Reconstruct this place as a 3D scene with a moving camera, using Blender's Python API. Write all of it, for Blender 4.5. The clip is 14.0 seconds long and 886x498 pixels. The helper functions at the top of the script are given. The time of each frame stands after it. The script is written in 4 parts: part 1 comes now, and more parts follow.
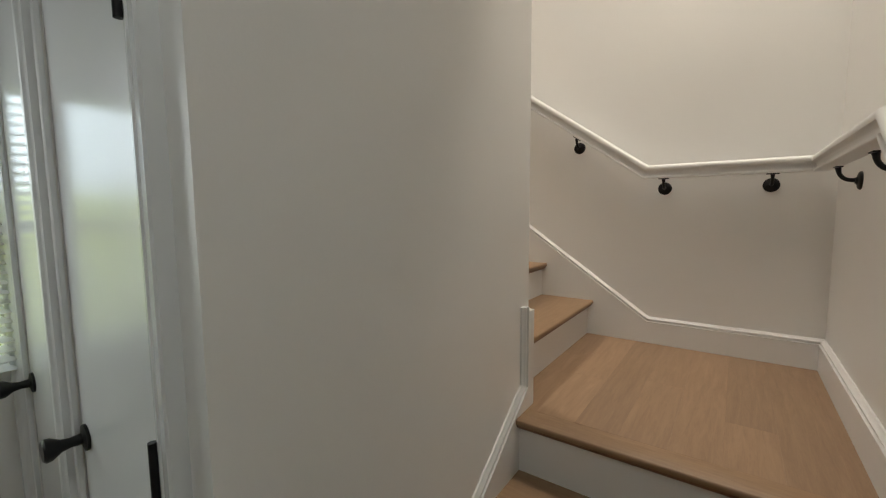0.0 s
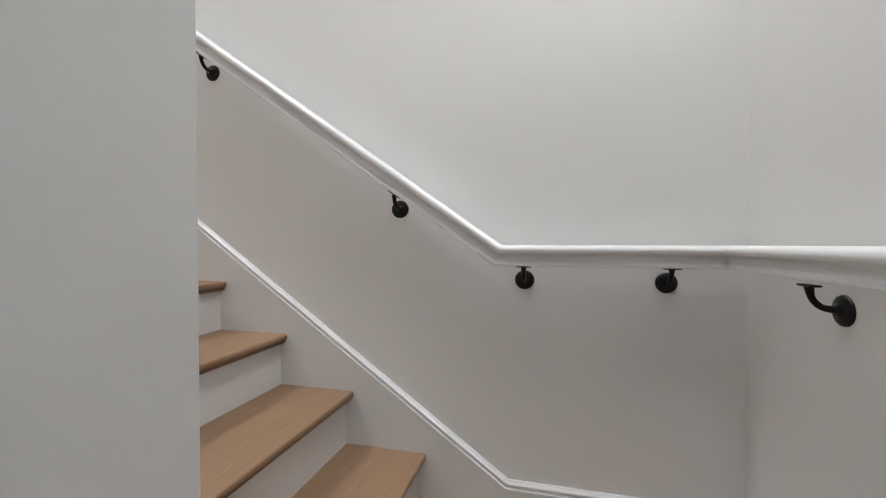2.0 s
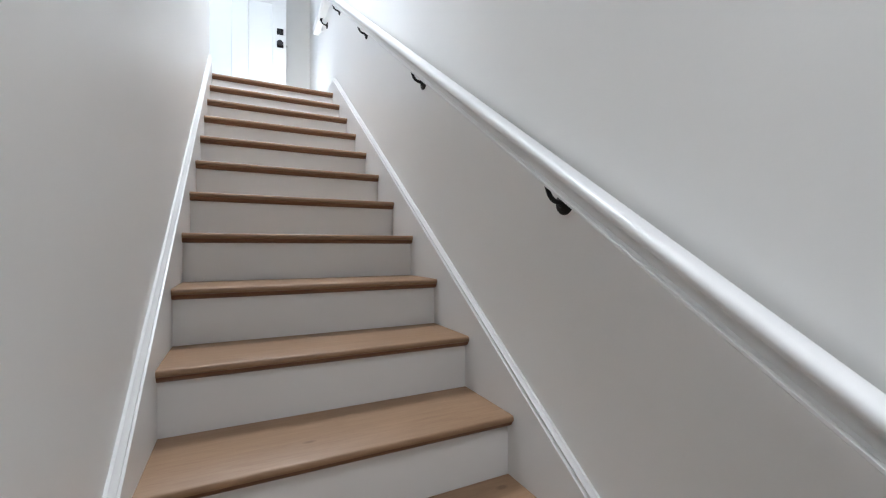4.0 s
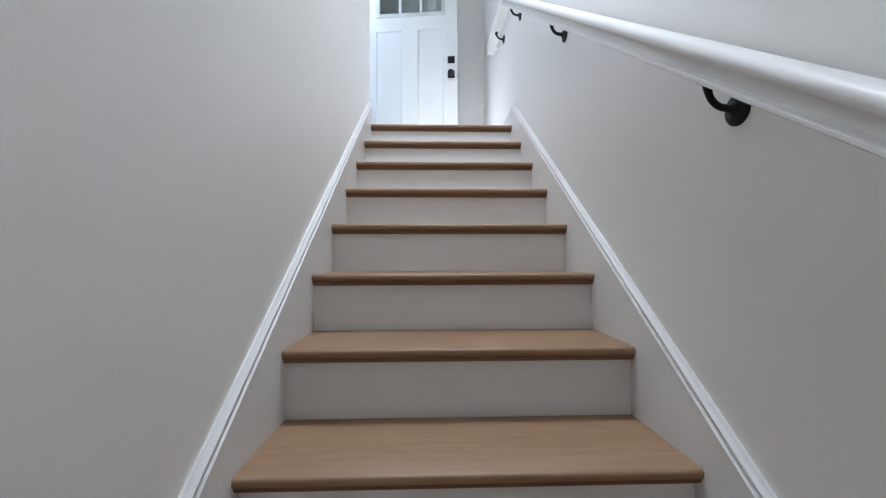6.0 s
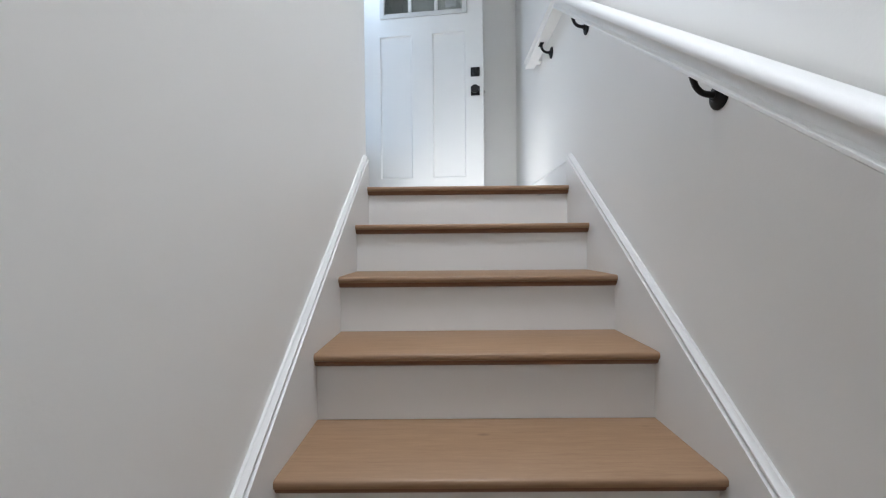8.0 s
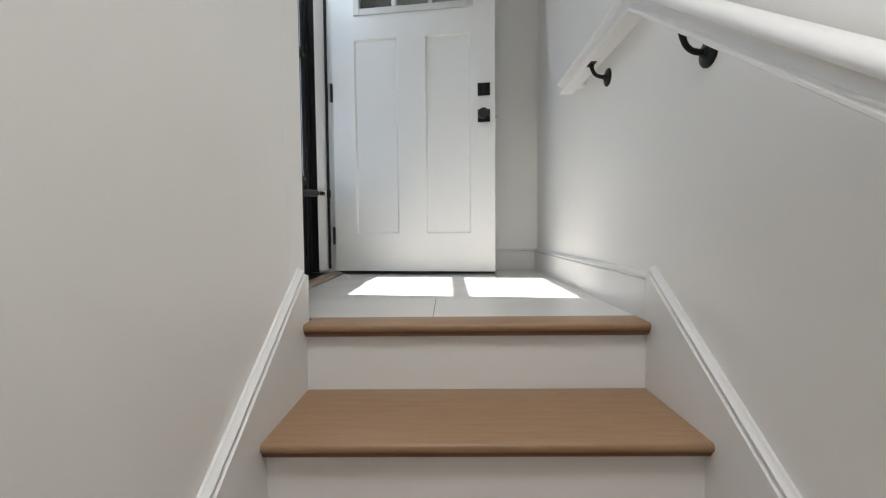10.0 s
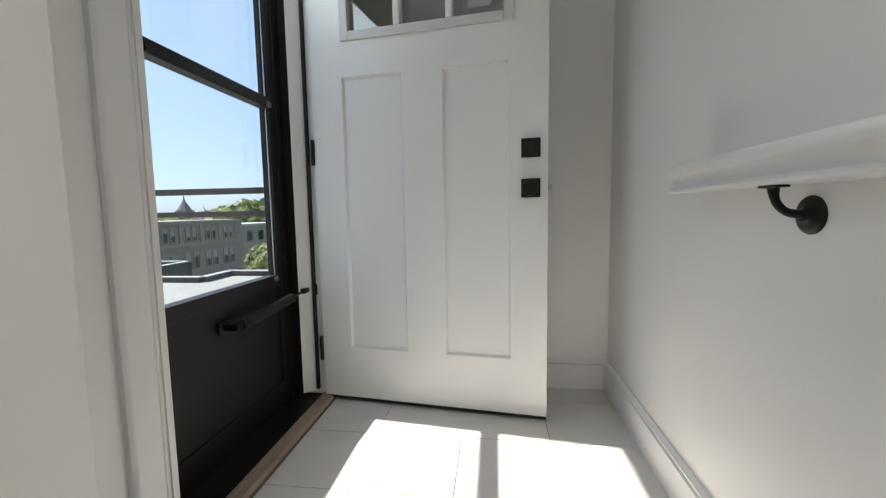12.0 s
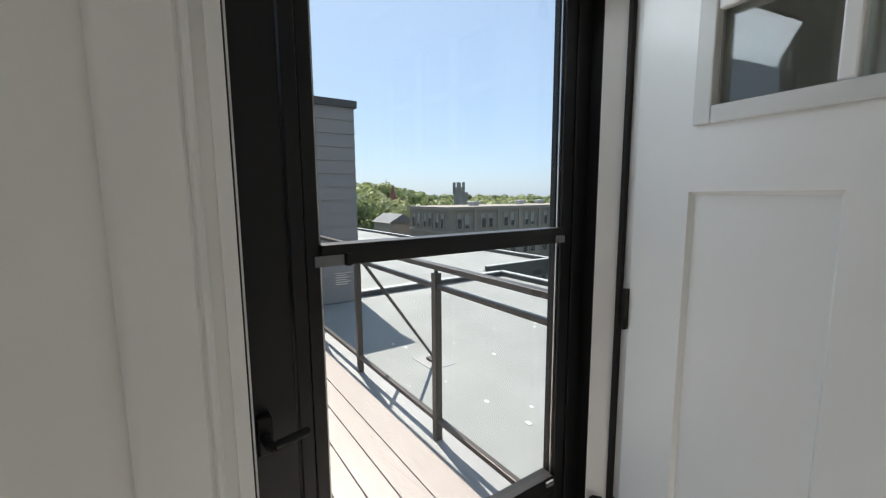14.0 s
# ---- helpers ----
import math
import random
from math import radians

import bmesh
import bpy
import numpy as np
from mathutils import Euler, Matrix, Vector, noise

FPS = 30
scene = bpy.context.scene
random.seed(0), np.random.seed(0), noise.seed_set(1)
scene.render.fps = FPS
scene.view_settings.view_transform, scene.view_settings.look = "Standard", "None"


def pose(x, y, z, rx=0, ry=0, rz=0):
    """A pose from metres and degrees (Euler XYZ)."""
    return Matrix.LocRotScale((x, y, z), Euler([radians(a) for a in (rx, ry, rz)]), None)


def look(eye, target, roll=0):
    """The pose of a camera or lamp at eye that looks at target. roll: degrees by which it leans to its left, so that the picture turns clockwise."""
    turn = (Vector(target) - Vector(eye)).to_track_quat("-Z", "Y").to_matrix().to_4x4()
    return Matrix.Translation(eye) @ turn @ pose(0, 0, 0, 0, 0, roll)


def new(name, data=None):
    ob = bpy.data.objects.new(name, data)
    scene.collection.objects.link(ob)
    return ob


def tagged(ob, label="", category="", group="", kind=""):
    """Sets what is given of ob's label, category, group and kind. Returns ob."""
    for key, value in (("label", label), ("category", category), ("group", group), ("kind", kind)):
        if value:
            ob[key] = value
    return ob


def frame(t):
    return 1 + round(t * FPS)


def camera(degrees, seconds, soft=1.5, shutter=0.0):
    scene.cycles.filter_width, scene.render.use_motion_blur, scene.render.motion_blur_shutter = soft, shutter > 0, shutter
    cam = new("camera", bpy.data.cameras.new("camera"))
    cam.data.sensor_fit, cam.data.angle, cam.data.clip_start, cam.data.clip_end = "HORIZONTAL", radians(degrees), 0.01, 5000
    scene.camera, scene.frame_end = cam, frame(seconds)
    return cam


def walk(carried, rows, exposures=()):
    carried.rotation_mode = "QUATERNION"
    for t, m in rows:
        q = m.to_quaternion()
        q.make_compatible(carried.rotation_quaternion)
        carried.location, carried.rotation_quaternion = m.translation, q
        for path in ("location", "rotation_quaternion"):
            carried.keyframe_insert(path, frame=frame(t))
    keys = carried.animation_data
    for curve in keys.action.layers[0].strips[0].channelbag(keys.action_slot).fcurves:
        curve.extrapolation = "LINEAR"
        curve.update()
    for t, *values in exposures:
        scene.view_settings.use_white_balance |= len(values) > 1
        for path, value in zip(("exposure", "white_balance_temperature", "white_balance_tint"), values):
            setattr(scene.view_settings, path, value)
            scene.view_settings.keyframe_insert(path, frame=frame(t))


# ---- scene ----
cam = camera(94.6, 14.0, 1.2)
PATH = [
    (0, (-1.314, -0.609, 0.676), (0.303, 0.552, 0.487), -0.5),
    (0.5, (-1.197, -0.496, 0.674), (0.62, 0.327, 0.532), -0.1),
    (1, (-0.985, -0.464, 0.671), (0.933, 0.095, 0.574), 0.2),
    (1.5, (-0.593, -0.466, 0.782), (1.354, -0.01, 0.716), 0.1),
    (2, (-0.368, -0.395, 0.889), (1.567, 0.11, 0.855), -0.0),
    (2.3, (-0.271, -0.366, 1.008), (1.62, 0.282, 0.969), 0.3),
    (2.5, (-0.198, -0.357, 1.05), (1.648, 0.412, 1.013), 0.4),
    (2.8, (-0.075, -0.33, 1.114), (1.671, 0.645, 1.068), 0.4),
    (3, (-0.007, -0.298, 1.192), (1.631, 0.847, 1.132), 0.2),
    (3.5, (0.104, -0.154, 1.299), (1.39, 1.377, 1.25), 0.0),
    (4, (0.194, 0.059, 1.423), (1.083, 1.851, 1.418), 0.0),
    (4.2, (0.236, 0.146, 1.446), (0.971, 2.006, 1.456), 0.1),
    (6.3, (0.378, 1.148, 1.992), (0.401, 3.148, 2.036), -0.1),
    (6.5, (0.376, 1.21, 2.051), (0.377, 3.21, 2.076), -0.1),
    (7, (0.357, 1.405, 2.189), (0.353, 3.405, 2.182), -0.3),
    (7.5, (0.368, 1.622, 2.355), (0.36, 3.622, 2.332), -0.4),
    (8, (0.352, 1.809, 2.514), (0.343, 3.809, 2.486), -0.5),
    (8.5, (0.385, 2.027, 2.626), (0.37, 4.027, 2.587), -0.6),
    (9, (0.379, 2.242, 2.751), (0.352, 4.241, 2.691), -0.6),
    (9.2, (0.351, 2.308, 2.817), (0.337, 4.307, 2.754), -0.4),
    (11.5, (0.476, 3.197, 3.387), (0.326, 5.183, 3.207), -1.2),
    (12, (0.459, 3.349, 3.557), (0.208, 5.324, 3.37), -1.0),
    (12.5, (0.491, 3.529, 3.685), (0.066, 5.474, 3.487), -0.1),
    (13, (0.483, 3.728, 3.849), (-0.37, 5.523, 3.62), 0.2),
    (13.5, (0.38, 3.844, 3.997), (-0.91, 5.353, 3.752), -0.1),
    (14, (0.293, 4.025, 4.07), (-1.349, 5.138, 3.813), -0.4),
]
EXPOSURES = [(0, 2.86, 6950, 10), (0.5, 2.86, 6150, 10), (1.0, 3.05, 5950, 10), (1.5, 3.03, 5800, 10), (2.0, 2.98, 5750, 10), (2.5, 2.88, 5750, 9), (3, 2.8, 5700, 9), (4.2, 2.66, 5450, 9),
             (5.3, 2.36, 5350, 9), (6.5, 2.16, 5400, 9), (8, 1.9, 5600, 9), (9, 1.73, 6000, 9), (11.5, 1.2, 6250, 10), (12.5, 1.04, 6450, 10), (14, 0.90, 6450, 10)]
walk(cam, [(t, look(eye, target, roll)) for t, eye, target, roll in PATH], EXPOSURES)
# ---- world, sun, lamps ----
SUN_DIR = Vector((-1.0, 0.13, 1.43)).normalized()      # towards the sun
world = bpy.data.worlds.new("world")
scene.world = world
world.use_nodes = True
wn = world.node_tree.nodes
sky = wn.new("ShaderNodeTexSky")
sky.sky_type, sky.sun_disc = "NISHITA", False
sky.sun_elevation = math.asin(SUN_DIR.z)
sky.sun_rotation = math.atan2(SUN_DIR.x, SUN_DIR.y)
sky.air_density, sky.dust_density, sky.ozone_density = 0.9, 1.0, 2.0
wn["Background"].inputs["Strength"].default_value = 0.108
haze = wn.new("ShaderNodeVectorMath")          # thin bright haze over the clear sky
haze.operation = "MULTIPLY_ADD"
haze.inputs[1].default_value = (0.35, 0.35, 0.35)
haze.inputs[2].default_value = (1.95, 2.55, 3.35)
world.node_tree.links.new(sky.outputs["Color"], haze.inputs[0])
world.node_tree.links.new(haze.outputs["Vector"], wn["Background"].inputs["Color"])

sun = new("sun", bpy.data.lights.new("sun", "SUN"))
sun.data.energy, sun.data.angle, sun.data.color = 5.0, radians(0.6), (1.0, 0.93, 0.84)
sun.matrix_world = look(SUN_DIR * 50, (0, 0, 0))


def ceiling_fill(x, y, z, watts, size, colour, beam=180):
    lamp = new("unseen_fill_lamp", bpy.data.lights.new("unseen_fill_lamp", "AREA"))
    lamp.data.shape, lamp.data.size = "DISK", size
    lamp.data.energy, lamp.data.color = watts, colour
    lamp.data.spread = radians(beam)
    lamp.matrix_world = pose(x, y, z)
    return lamp


# fill lamps added under unseen ceilings: over the flight, over the turn, lower hall
ceiling_fill(0.46, 2.35, 5.262, 6.6, 0.6, (1.0, 0.96, 0.91), 125)
ceiling_fill(0.46, -0.50, 3.382, 1.6, 0.6, (1.0, 0.94, 0.86), 95)
ceiling_fill(-1.60, -0.40, 1.702, 0.36, 0.4, (0.92, 0.97, 1.0))


def opening_lamp(name, at, sx, sy, watts):
    """Area lamp added at an opening to stand in for skylight."""
    lamp = new(name, bpy.data.lights.new(name, "AREA"))
    lamp.data.shape, lamp.data.size, lamp.data.size_y = "RECTANGLE", sx, sy
    lamp.data.energy, lamp.data.color = watts, (0.84, 0.93, 1.0)
    lamp.matrix_world = at


opening_lamp("skylight_outer_door", look((-0.372, 4.535, 4.53), (0.6, 4.45, 4.0)), 0.57, 0.13, 0.6)
opening_lamp("skylight_hall_window", look((-1.66, 1.185, 0.78), (-1.2, -0.9, 0.4)), 0.36, 0.9, 0.5)

# ---- materials ----


def material(name, base, rough=0.5, metal=0.0, spread=0.04, scale=3.0, bump=0.0, bump_scale=200.0, stretch=(1, 1, 1), spec=0.5, second=None):
    m = bpy.data.materials.new(name)
    m.use_nodes = True
    n, l = m.node_tree.nodes, m.node_tree.links
    b = n["Principled BSDF"]
    b.inputs["Roughness"].default_value, b.inputs["Metallic"].default_value = rough, metal
    b.inputs["Specular IOR Level"].default_value = spec
    tc, mp = n.new("ShaderNodeTexCoord"), n.new("ShaderNodeMapping")
    mp.inputs["Scale"].default_value = stretch
    l.new(tc.outputs["Object"], mp.inputs["Vector"])
    t1 = n.new("ShaderNodeTexNoise")
    t1.inputs["Scale"].default_value, t1.inputs["Detail"].default_value = scale, 6
    l.new(mp.outputs["Vector"], t1.inputs["Vector"])
    mix = n.new("ShaderNodeMix")
    mix.data_type = "RGBA"
    other = second or tuple(c * (1 - spread * 2) for c in base)
    mix.inputs["A"].default_value, mix.inputs["B"].default_value = (*base, 1), (*other, 1)
    rng = n.new("ShaderNodeMapRange")
    rng.inputs["From Min"].default_value, rng.inputs["From Max"].default_value = 0.3, 0.7
    l.new(t1.outputs["Fac"], rng.inputs["Value"])
    l.new(rng.outputs["Result"], mix.inputs["Factor"])
    l.new(mix.outputs["Result"], b.inputs["Base Color"])
    if bump:
        t2, bp = n.new("ShaderNodeTexNoise"), n.new("ShaderNodeBump")
        t2.inputs["Scale"].default_value, t2.inputs["Detail"].default_value = bump_scale, 4
        l.new(mp.outputs["Vector"], t2.inputs["Vector"])
        bp.inputs["Strength"].default_value, bp.inputs["Distance"].default_value = bump, 0.002
        l.new(t2.outputs["Fac"], bp.inputs["Height"])
        l.new(bp.outputs["Normal"], b.inputs["Normal"])
    return m


def oak(name, light, dark, stretch, tone=(0.92, 1.06)):
    """Matt oiled oak: long grain, pores, and a tone of its own for each board."""
    m = bpy.data.materials.new(name)
    m.use_nodes = True
    n, l = m.node_tree.nodes, m.node_tree.links
    b = n["Principled BSDF"]
    b.inputs["Roughness"].default_value = 0.42
    tc, mp, oi = n.new("ShaderNodeTexCoord"), n.new("ShaderNodeMapping"), n.new("ShaderNodeObjectInfo")
    add = n.new("ShaderNodeVectorMath")
    add.operation = "ADD"
    off = n.new("ShaderNodeVectorMath")
    off.operation = "SCALE"
    off.inputs[0].default_value = (7.3, 11.1, 5.7)
    l.new(oi.outputs["Random"], off.inputs["Scale"])
    l.new(tc.outputs["Object"], add.inputs[0])
    l.new(off.outputs["Vector"], add.inputs[1])
    l.new(add.outputs["Vector"], mp.inputs["Vector"])
    mp.inputs["Scale"].default_value = stretch
    grain = n.new("ShaderNodeTexNoise")
    grain.inputs["Scale"].default_value, grain.inputs["Detail"].default_value, grain.inputs["Roughness"].default_value = 6.0, 8, 0.62
    grain.inputs["Distortion"].default_value = 0.6
    l.new(mp.outputs["Vector"], grain.inputs["Vector"])
    ramp = n.new("ShaderNodeValToRGB")
    ramp.color_ramp.elements[0].position, ramp.color_ramp.elements[1].position = 0.3, 0.72
    ramp.color_ramp.elements[0].color, ramp.color_ramp.elements[1].color = (*dark, 1), (*light, 1)
    l.new(grain.outputs["Fac"], ramp.inputs["Fac"])
    pores = n.new("ShaderNodeTexNoise")
    pores.inputs["Scale"].default_value, pores.inputs["Detail"].default_value = 40.0, 3
    l.new(mp.outputs["Vector"], pores.inputs["Vector"])
    hue = n.new("ShaderNodeHueSaturation")
    val = n.new("ShaderNodeMapRange")
    val.inputs["To Min"].default_value, val.inputs["To Max"].default_value = tone
    l.new(oi.outputs["Random"], val.inputs["Value"])
    l.new(val.outputs["Result"], hue.inputs["Value"])
    l.new(ramp.outputs["Color"], hue.inputs["Color"])
    dk = n.new("ShaderNodeMix")
    dk.data_type, dk.blend_type = "RGBA", "MULTIPLY"
    pr = n.new("ShaderNodeMapRange")
    pr.inputs["From Min"].default_value, pr.inputs["From Max"].default_value = 0.35, 0.5
    pr.inputs["To Min"].default_value, pr.inputs["To Max"].default_value = 0.94, 1.0
    l.new(pores.outputs["Fac"], pr.inputs["Value"])
    dk.inputs["Factor"].default_value = 1.0
    l.new(hue.outputs["Color"], dk.inputs["A"])
    l.new(pr.outputs["Result"], dk.inputs["B"])
    l.new(dk.outputs["Result"], b.inputs["Base Color"])
    kn, kr, km, ks = n.new("ShaderNodeTexVoronoi"), n.new("ShaderNodeMapRange"), n.new("ShaderNodeMix"), n.new("ShaderNodeMapping")
    ks.inputs["Scale"].default_value = tuple(1.3 if c < 5 else 2.6 for c in stretch)
    l.new(add.outputs["Vector"], ks.inputs["Vector"])
    l.new(ks.outputs["Vector"], kn.inputs["Vector"])
    kn.inputs["Scale"].default_value = 1.6
    kr.inputs["From Min"].default_value, kr.inputs["From Max"].default_value = 0.022, 0.05
    kr.inputs["To Min"].default_value, kr.inputs["To Max"].default_value = 0.55, 0.0
    l.new(kn.outputs["Distance"], kr.inputs["Value"])
    km.data_type = "RGBA"
    l.new(kr.outputs["Result"], km.inputs["Factor"])
    l.new(dk.outputs["Result"], km.inputs["A"])
    km.inputs["B"].default_value = (dark[0] * 0.4, dark[1] * 0.35, dark[2] * 0.3, 1)
    l.new(km.outputs["Result"], b.inputs["Base Color"])
    bp = n.new("ShaderNodeBump")
    bp.inputs["Strength"].default_value, bp.inputs["Distance"].default_value = 0.15, 0.001
    l.new(pores.outputs["Fac"], bp.inputs["Height"])
    l.new(bp.outputs["Normal"], b.inputs["Normal"])
    return m


def glass(name, rough=0.0, tint=(1, 1, 1), sheen=0.035):
    """Thin pane: clear, with a mirror-like sheen that grows at grazing angles."""
    m = bpy.data.materials.new(name)
    m.use_nodes = True
    n, l = m.node_tree.nodes, m.node_tree.links
    n.remove(n["Principled BSDF"])
    tr, gl, mx, lw = (n.new("ShaderNodeBsdfTransparent"), n.new("ShaderNodeBsdfGlossy"), n.new("ShaderNodeMixShader"), n.new("ShaderNodeLayerWeight"))
    tr.inputs["Color"].default_value = (*tint, 1)
    gl.inputs["Roughness"].default_value = rough
    pw, ml = n.new("ShaderNodeMath"), n.new("ShaderNodeMath")
    pw.operation, ml.operation = "POWER", "MULTIPLY_ADD"
    pw.inputs[1].default_value = 4.5
    ml.inputs[1].default_value, ml.inputs[2].default_value = 0.9, sheen
    lw.inputs["Blend"].default_value = 0.5
    l.new(lw.outputs["Facing"], pw.inputs[0])
    l.new(pw.outputs["Value"], ml.inputs[0])
    l.new(ml.outputs["Value"], mx.inputs["Fac"])
    l.new(tr.outputs["BSDF"], mx.inputs[1])
    l.new(gl.outputs["BSDF"], mx.inputs[2])
    l.new(mx.outputs["Shader"], n["Material Output"].inputs["Surface"])
    return m


WALL = material("wall_paint", (0.852, 0.843, 0.818), 0.38, 0, 0.012, 1.5, 0.10, 160)
TRIM = material("trim_paint", (0.80, 0.795, 0.78), 0.36, 0, 0.01, 2, 0.03, 60)
DOORPAINT = material("door_paint", (0.81, 0.81, 0.79), 0.3, 0, 0.01, 3, 0.03, 90)
GLOSS = material("gloss_door_paint", (0.78, 0.79, 0.79), 0.22, 0, 0.01, 3, 0.02, 12)
LITEFRAME = material("lite_frame_vinyl", (0.64, 0.64, 0.62), 0.45, 0, 0.01, 3, 0.03, 90)
CEIL = material("ceiling_paint", (0.87, 0.868, 0.86), 0.7, 0, 0.01, 2, 0.06, 180)
SADDLE = oak("oak_saddle", (0.34, 0.27, 0.20), (0.24, 0.18, 0.13), (14, 1.2, 14))
OAK_X = oak("oak_tread", (0.335, 0.211, 0.120), (0.262, 0.159, 0.088), (1.2, 14, 14))
OAK_PLANK = oak("oak_plank", (0.325, 0.208, 0.126), (0.240, 0.148, 0.088), (0.8, 8, 8), (0.86, 1.12))
OAK_Y = oak("oak_crosswise", (0.335, 0.211, 0.120), (0.262, 0.159, 0.088), (14, 1.2, 14))
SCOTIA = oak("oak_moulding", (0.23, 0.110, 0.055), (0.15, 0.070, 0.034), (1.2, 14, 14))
TILE = material("porcelain_tile", (0.65, 0.63, 0.60), 0.30, 0, 0.045, 2.6, 0.06, 40, (1, 3, 1))
GROUT = material("grout", (0.20, 0.19, 0.18), 0.9, 0, 0.06, 30, 0.2, 300)
BLACK = material("black_metal", (0.008, 0.0075, 0.0075), 0.42, 0.0, 0.1, 12, 0.05, 150, spec=0.32)
BLACKPAINT = material("black_storm_paint", (0.010, 0.009, 0.009), 0.42, 0, 0.1, 4, 0.04, 220, spec=0.35)
RUBBER = material("dark_weatherstrip", (0.02, 0.016, 0.014), 0.8, 0, 0.1, 20, 0.1, 200)
STEEL = material("brushed_steel", (0.55, 0.53, 0.50), 0.35, 1.0, 0.05, 20)
SILVER = material("silver_sticker", (0.20, 0.20, 0.20), 0.5, 0.3, 0.1, 60)
PANE = glass("clear_pane", 0.0, (0.93, 0.95, 0.95))
DOORPANE = glass("door_pane", 0.0, (0.82, 0.84, 0.82), 0.06)
PAPER = material("paper", (0.75, 0.75, 0.72), 0.7, 0, 0.02, 20)
NOTICE = material("grey_notice_paper", (0.46, 0.47, 0.46), 0.6, 0, 0.12, 30)
INK = material("print_ink", (0.26, 0.27, 0.26), 0.7, 0, 0.02, 20)
BLIND = material("blind_slat", (0.80, 0.80, 0.78), 0.5, 0, 0.01, 5)
DECK = oak("weathered_deck", (0.38, 0.32, 0.29), (0.30, 0.25, 0.225), (1.0, 10, 10))
FLASH = material("grey_flashing", (0.28, 0.275, 0.27), 0.5, 0.2, 0.08, 3, 0.1, 60)
RAILING = material("bronze_railing", (0.062, 0.050, 0.042), 0.4, 0.3, 0.08, 8)
ROOF = material("roof_membrane", (0.275, 0.28, 0.268), 0.75, 0, 0.13, 0.9)
COPING = material("dark_parapet", (0.055, 0.052, 0.05), 0.6, 0.1, 0.1, 2, 0.1, 40)
COPINGTOP = material("parapet_cap", (0.40, 0.40, 0.39), 0.55, 0.2, 0.06, 3)
SIDING = material("grey_siding", (0.205, 0.19, 0.182), 0.55, 0, 0.08, 1.5, 0.1, 60)
STONE = material("brown_stone", (0.255, 0.212, 0.178), 0.85, 0, 0.14, 0.9, 0.5, 6)
STONETRIM = material("stone_trim", (0.295, 0.25, 0.212), 0.8, 0, 0.1, 1.2, 0.4, 6)
TOWERSTONE = material("grey_tower_stone", (0.27, 0.265, 0.25), 0.85, 0, 0.14, 0.9, 0.5, 6)
FARGLASS = material("far_window", (0.045, 0.05, 0.06), 0.15, 0, 0.2, 0.6)
FARBLIND = material("far_window_shade", (0.30, 0.29, 0.27), 0.7, 0, 0.1, 0.7)
SLATE = material("slate_roof", (0.13, 0.135, 0.145), 0.7, 0, 0.1, 1, 0.3, 8)
REDROOF = material("red_brick_far", (0.24, 0.10, 0.075), 0.8, 0, 0.1, 1)
WHITEFAR = material("white_metal_far", (0.42, 0.42, 0.41), 0.5, 0.1, 0.05, 1)
GROUND = material("far_ground", (0.09, 0.11, 0.05), 0.9, 0, 0.2, 0.02)


def leafy(name, base, second, scale):
    """Leaves that let sunlight through."""
    m = material(name, base, 0.6, 0, 0.2, scale, second=second)
    n, l = m.node_tree.nodes, m.node_tree.links
    b = n["Principled BSDF"]
    tl, mx = n.new("ShaderNodeBsdfTranslucent"), n.new("ShaderNodeMixShader")
    l.new(b.inputs["Base Color"].links[0].from_socket, tl.inputs["Color"])
    mx.inputs["Fac"].default_value = 0.45
    l.new(b.outputs["BSDF"], mx.inputs[1])
    l.new(tl.outputs["BSDF"], mx.inputs[2])
    l.new(mx.outputs["Shader"], n["Material Output"].inputs["Surface"])
    return m


# aerial haze is put into this leaf colour, paler than the foliage itself
LEAF = leafy("hazy_tree_leaves", (0.26, 0.295, 0.115), (0.36, 0.38, 0.19), 0.05)
LEAFDARK = leafy("dark_tree_leaves", (0.14, 0.185, 0.06), (0.21, 0.25, 0.10), 0.08)
BARK = material("bark", (0.11, 0.085, 0.06), 0.9, 0, 0.2, 3, 0.4, 20)

# ---- mesh helpers ----


def block(bm, x0, x1, y0, y1, z0, z1, bevel=0.0, m=None):
    vs = [bm.verts.new((x, y, z)) for x in (x0, x1) for y in (y0, y1) for z in (z0, z1)]
    fs = [bm.faces.new([vs[i] for i in f]) for f in ((0, 1, 3, 2), (4, 6, 7, 5), (0, 4, 5, 1), (2, 3, 7, 6), (0, 2, 6, 4), (1, 5, 7, 3))]
    if bevel:
        es = list({e for f in fs for e in f.edges})
        r = bmesh.ops.bevel(bm, geom=es, offset=bevel, segments=2, affect="EDGES", profile=0.5)
        vs = list({v for f in r["faces"] for v in f.verts} | {v for v in vs if v.is_valid})
    if m is not None:
        bmesh.ops.transform(bm, matrix=m, verts=[v for v in vs if v.is_valid])
    return vs


def prism(bm, poly, axis, a, b):
    """Extrude a polygon given in the other two axes from a to b along axis."""
    def place(p, q):
        return {"x": (q, p[0], p[1]), "y": (p[0], q, p[1]), "z": (p[0], p[1], q)}[axis]
    lo = [bm.verts.new(place(p, a)) for p in poly]
    hi = [bm.verts.new(place(p, b)) for p in poly]
    n = len(poly)
    bm.faces.new(lo)
    bm.faces.new(hi[::-1])
    for i in range(n):
        bm.faces.new((lo[i], hi[i], hi[(i + 1) % n], lo[(i + 1) % n]))


